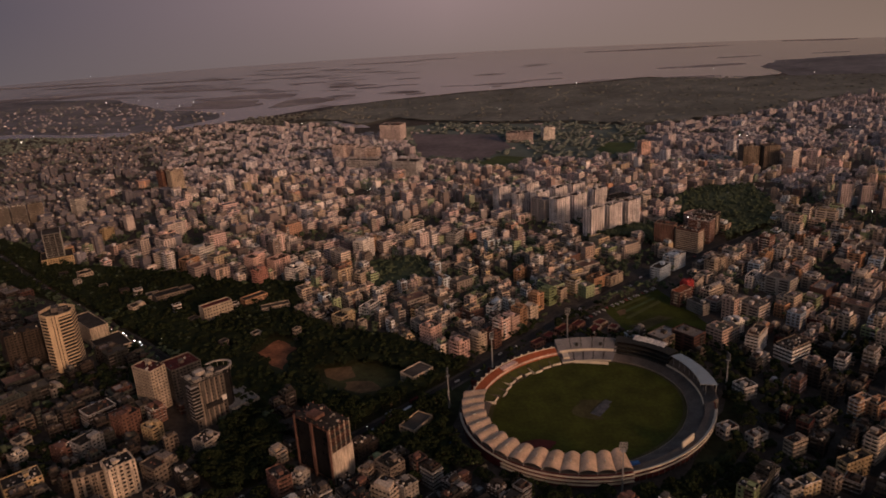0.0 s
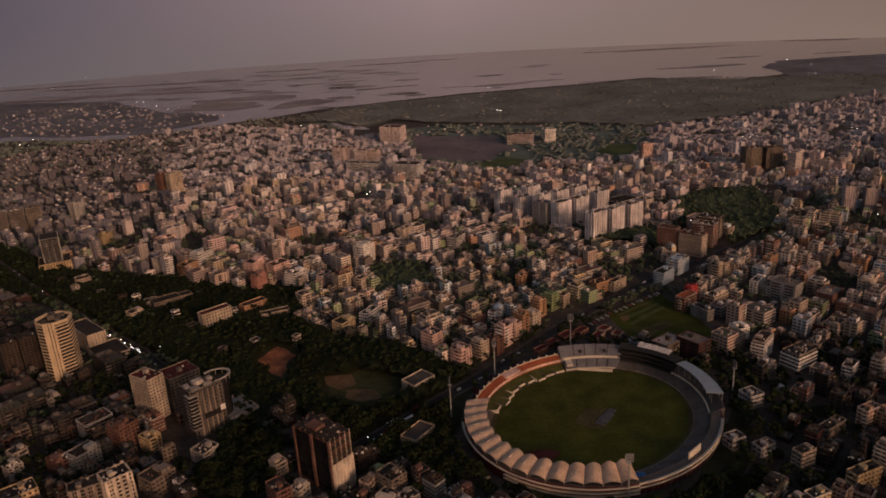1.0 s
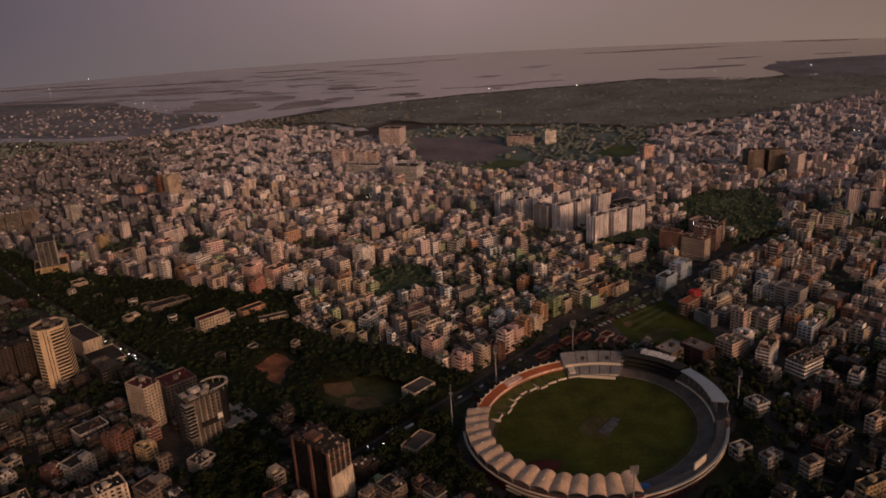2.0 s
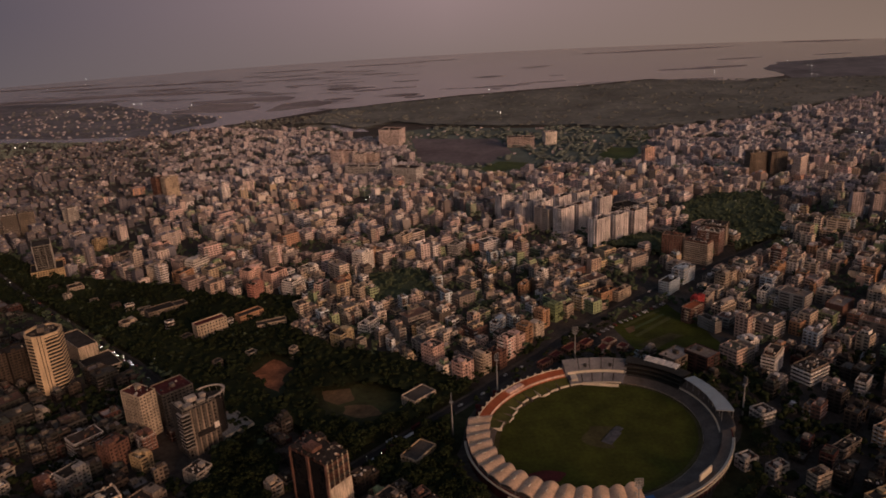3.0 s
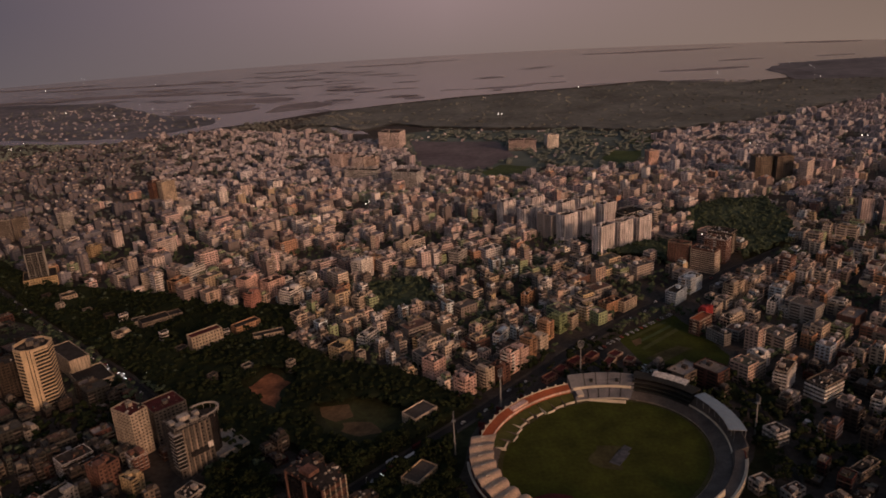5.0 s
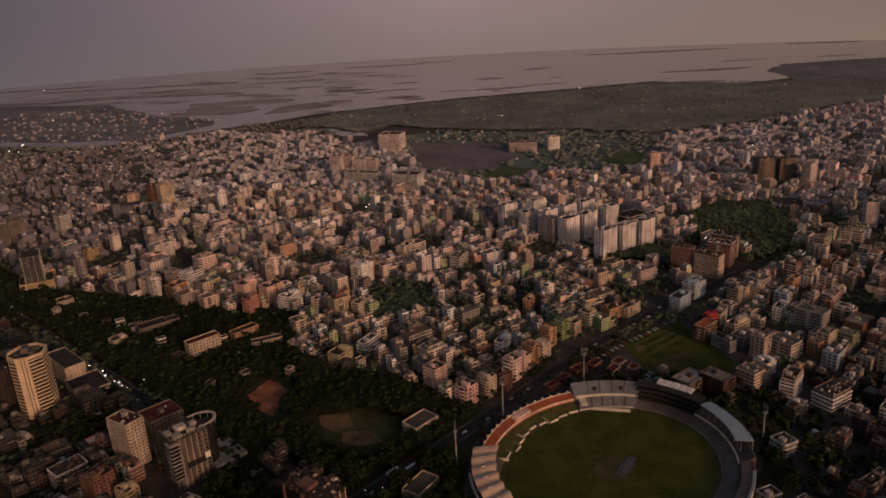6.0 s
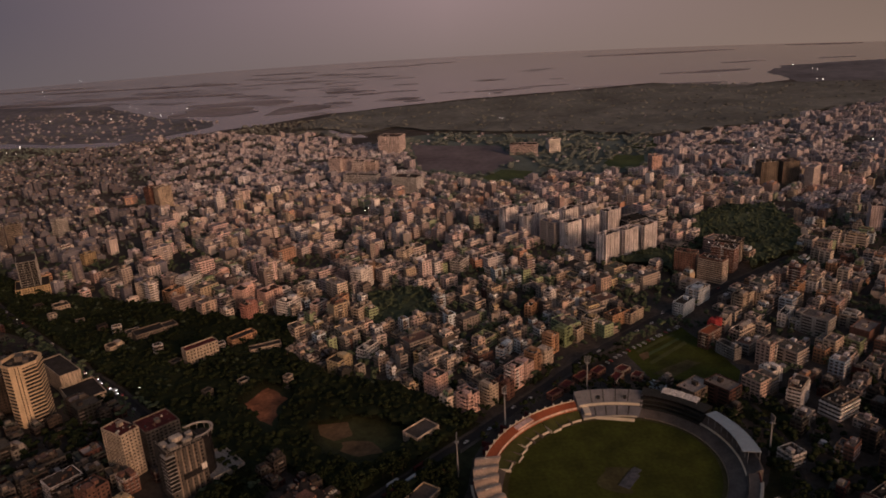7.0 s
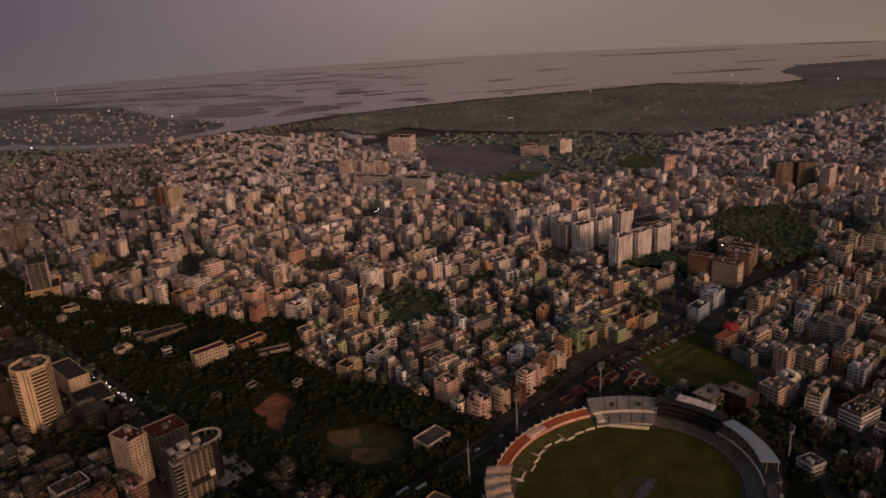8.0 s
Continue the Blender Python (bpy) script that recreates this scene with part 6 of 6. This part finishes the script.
for k in range(16000):
    x, y = rng.uniform(-700, 2000), rng.uniform(1350, 2900)
    if inside(x, y, FOREST):
        if rng.random() < 0.14:
            clump(far, x, y, rng.uniform(4, 6), rng.uniform(4, 9), rng, 0.24)
    elif inside(x, y, FAR_GREEN) and noise.noise((x / 70, y / 70, 1)) > -0.25 and not any(inside(x, y, p) for p in OPEN):
        for i in range(2):
            clump(green, x + rng.uniform(-5, 5), y + rng.uniform(-5, 5), rng.uniform(2.5, 5), rng.uniform(3.5, 7), rng, 0.36)
for k in range(2600):
    x, y = rng.uniform(-600, 0), rng.uniform(1700, 2500)
    if inside(x, y, EDGE_WOOD) and not inside(x, y, CITY) and not inside(x, y, widened(POND, 1.3)):
        clump(far, x, y, rng.uniform(2, 5), rng.uniform(4, 8), rng, 0.25)
for k in range(1000):
    x, y = rng.uniform(-1700, -300), rng.uniform(2000, 3100)
    if inside(x, y, LOW_LAND) or inside(x + 2900, y + 330, NORTH_BANK):
        x, y = (x, y) if inside(x, y, LOW_LAND) else (x + 2900, y + 330)
        clump(far, x, y, rng.uniform(0.5, 2), rng.uniform(4, 9), rng, 0.15)
for k in range(2600):
    x, y = rng.uniform(-1500, -560), rng.uniform(1650, 2150)
    if not inside(x, y, CITY) and not inside(x, y, RIVER) and not inside(x, y, LOW_LAND):
        clump(green, x, y, rng.uniform(1, 4), rng.uniform(3, 7), rng, 0.45)
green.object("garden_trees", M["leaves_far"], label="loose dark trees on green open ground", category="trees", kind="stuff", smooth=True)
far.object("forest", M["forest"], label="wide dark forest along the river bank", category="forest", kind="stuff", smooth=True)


# ---- points of light, cars and small things ----
# Bright points, not known to be street lamps; poles and heads are added.
LAMPS_NEAR = [(-313, 671), (-283, 650), (-165, 523), (44, 619), (58, 632), (172, 386), (-82, 805), (-65, 472), (-270, 484), (-269, 492), (-488, 825), (-552, 890)]
LAMPS_MID = [(638, 1496), (648, 1486), (882, 1521), (888, 1512), (-123, 1187), (-119, 1201), (570, 1376), (601, 1283), (578, 918), (-516, 2121), (-1090, 1938), (337, 938), (-1379, 3720), (-373, 2010)]
LAMPS_FAR = [(185, 2068), (178, 2082), (1468, 3057), (1465, 2884), (1457, 2836), (1310, 2551), (1317, 2526), (1080, 2826), (-930, 2554), (-1117, 2829), (-1151, 2843), (-1020, 2693), (-1264, 2825), (-1115, 1938), (-1127, 2025), (-1935, 3743), (-2050, 4397), (-1987, 4294), (507, 2599), (198, 2645), (-1336, 2700), (-1091, 2534), (-901, 2585), (-1304, 2548), (-886, 2699)]


def light_point(x, y, h, r):
    e = thing("light_point", x, y, 0, "point of light built as a lamp on a pole", "lamp", "lit lamps")
    b = Build()
    b.tube((0, 0, 0), (0, 0, h), 0.12 + r * 0.1, 0.08 + r * 0.06, 6)
    b.object("pole", M["steel"], e)
    b = Build()
    b.box(-r, -r * 0.6, h, r, r * 0.6, h + r * 0.9, True)
    b.object("lamp_head", M["lamp"], e, "glowing white lamp head")


# heads are enlarged with distance so that they still show
for x, y in LAMPS_NEAR:
    light_point(x, y, 8, 0.2)
for x, y in LAMPS_MID:
    light_point(x, y, 14, 0.5)
for x, y in LAMPS_FAR:
    light_point(x, y, 16, 0.8)


def car(x, y, turn, key, lit):
    e = thing("car", x, y, turn, ("white" if key == "car_white" else "dark red") + " car on the asphalt road" + (" with lit headlamps" if lit else ""), "car", "cars on the roads", 0.36)
    b = Build()
    b.box(-2.1, -0.85, 0.35, 2.1, 0.85, 0.95, True)
    b.object("body", M[key], e)
    b = Build()
    for p in (((-1.5, -0.75, 0.95), (0.9, -0.75, 0.95), (0.4, -0.65, 1.5), (-1.1, -0.65, 1.5)), ((0.9, 0.75, 0.95), (-1.5, 0.75, 0.95), (-1.1, 0.65, 1.5), (0.4, 0.65, 1.5)), ((0.9, -0.75, 0.95), (0.9, 0.75, 0.95), (0.4, 0.65, 1.5), (0.4, -0.65, 1.5)), ((-1.5, 0.75, 0.95), (-1.5, -0.75, 0.95), (-1.1, -0.65, 1.5), (-1.1, 0.65, 1.5))):
        b.face(*p)
    b.object("windows", M["glass"], e)
    b = Build()
    b.box(-1.1, -0.65, 1.48, 0.4, 0.65, 1.55)
    b.object("roof", M[key], e)
    for wx in (-1.35, 1.35):
        for wy in (-0.8, 0.8):
            b = Build()
            b.tube((wx, wy - 0.1, 0.33), (wx, wy + 0.1, 0.33), 0.33, 0.33, 8)
            b.object("wheel", M["tyre"], e)
    for wy in (-0.6, 0.6):
        b = Build()
        b.box(2.1, wy - 0.2, 0.6, 2.16, wy + 0.2, 0.85, True)
        b.object("headlight", M["headlamp"] if lit else M["pale"], e)


def along(line, s, side):
    for (ax, ay), (bx, by) in zip(line, line[1:]):
        d = math.hypot(bx - ax, by - ay)
        if s <= d:
            ux, uy = (bx - ax) / d, (by - ay) / d
            return ax + ux * s - uy * side, ay + uy * s + ux * side, math.degrees(math.atan2(uy, ux))
        s -= d
    return None


for line, count, span in ((AVENUE, 16, 760), (STREET, 22, 700), (SIDE_ROAD, 5, 240)):
    for k in range(count):
        side = rng.choice((-3.4, -1.4, 1.4, 3.4)) if line is not SIDE_ROAD else rng.choice((-1.6, 1.6))
        at = along(line, span * (k + rng.uniform(0.2, 0.8)) / count, side)
        if at:
            car(at[0], at[1], at[2] + (180 if side > 0 else 0), rng.choice(("car_white", "car_white", "car_red")), line is AVENUE and rng.random() < 0.6)

for k in range(16):
    at = along(AVENUE, 350 + 8.5 * k + rng.uniform(-2, 2), -1.4 if k % 2 else -3.4)
    car(at[0], at[1], at[2], "car_white" if k % 3 else "car_red", True)
for k in range(20):
    at = along(ROW, 4 + 7 * k + rng.uniform(-1.5, 1.5), -7 + rng.uniform(-1, 1))
    if at:
        car(at[0], at[1], at[2] + 90 + rng.uniform(-8, 8), "car_white" if k % 4 else "car_red", False)
def bus(x, y, turn, key, text):
    e = thing("bus", x, y, turn, text + " city bus standing on the asphalt crossing", "bus", "buses on the crossing", 0.36)
    b = Build()
    b.box(-5, -1.25, 0.45, 5, 1.25, 2.95, True)
    b.box(-4.8, -1.1, 2.95, 4.8, 1.1, 3.1)
    b.object("body", M[key], e)
    for side in (-1, 1):
        b = Build()
        b.box(-4.6, min(side * 1.25, side * 1.28), 1.6, 4.2, max(side * 1.25, side * 1.28), 2.5, True)
        b.object("window_strip", M["glass"], e)
    b = Build()
    b.box(5, -1.1, 1.4, 5.03, 1.1, 2.6, True)
    b.object("windscreen", M["glass"], e)
    for px in (-3, 3):
        for py in (-1.15, 1.15):
            b = Build()
            b.tube((px, py - 0.12, 0.5), (px, py + 0.12, 0.5), 0.5, 0.5, 10)
            b.object("wheel", M["tyre"], e)
    for py in (-0.9, 0.9):
        b = Build()
        b.box(5, py - 0.2, 0.7, 5.05, py + 0.2, 0.95, True)
        b.object("headlight", M["headlamp"], e)


for s, side, key, text in ((196, -3.2, "maroon", "dark red"), (206, 3.2, "car_white", "white"), (218, -3.2, "car_white", "white"), (232, 3.2, "maroon", "dark red")):
    at = along(STREET, s, side)
    bus(at[0], at[1], at[2] + (180 if side < 0 else 0), key, text)

for x, y, w, d, turn, key, text in ((14, 428, 4, 3, 20, "wall_green", "green"), (20, 423, 4, 3, 30, "wall_yellow", "yellow"), (1, 447, 5, 3, -30, "blue_cloth", "blue"), (-3, 455, 4, 3, -40, "blue_cloth", "blue"), (44, 388, 9, 4, -20, "blue_cloth", "blue"), (60, 381, 6, 4, -15, "blue_cloth", "blue"), (-66, 405, 5, 4, 50, "maroon", "dark red"), (-71, 402, 4, 4, 40, "blue_cloth", "blue"), (-62, 410, 4, 4, 55, "seat_red", "red"), (-72, 409, 4, 3, 60, "maroon", "dark red"), (-67, 398, 4, 3, 45, "seat_red", "red")):
    e = thing("market_tent", x, y, turn, text + " tarpaulin stall on open ground", "tent", "tarpaulin stalls")
    b = Build()
    for f in (((-w / 2, -d / 2, 2.2), (w / 2, -d / 2, 2.2), (w / 2, 0, 3.2), (-w / 2, 0, 3.2)), ((w / 2, d / 2, 2.2), (-w / 2, d / 2, 2.2), (-w / 2, 0, 3.2), (w / 2, 0, 3.2)), ((w / 2, -d / 2, 2.2), (w / 2, d / 2, 2.2), (w / 2, 0, 3.2)), ((-w / 2, d / 2, 2.2), (-w / 2, -d / 2, 2.2), (-w / 2, 0, 3.2))):
        b.face(*f)
    b.object("cloth", M[key], e)
    for sx in (-w / 2, w / 2):
        for sy in (-d / 2, d / 2):
            b = Build()
            b.tube((sx * 0.96, sy * 0.96, 0), (sx * 0.96, sy * 0.96, 2.25), 0.06, 0.06, 5)
            b.object("post", M["steel"], e)
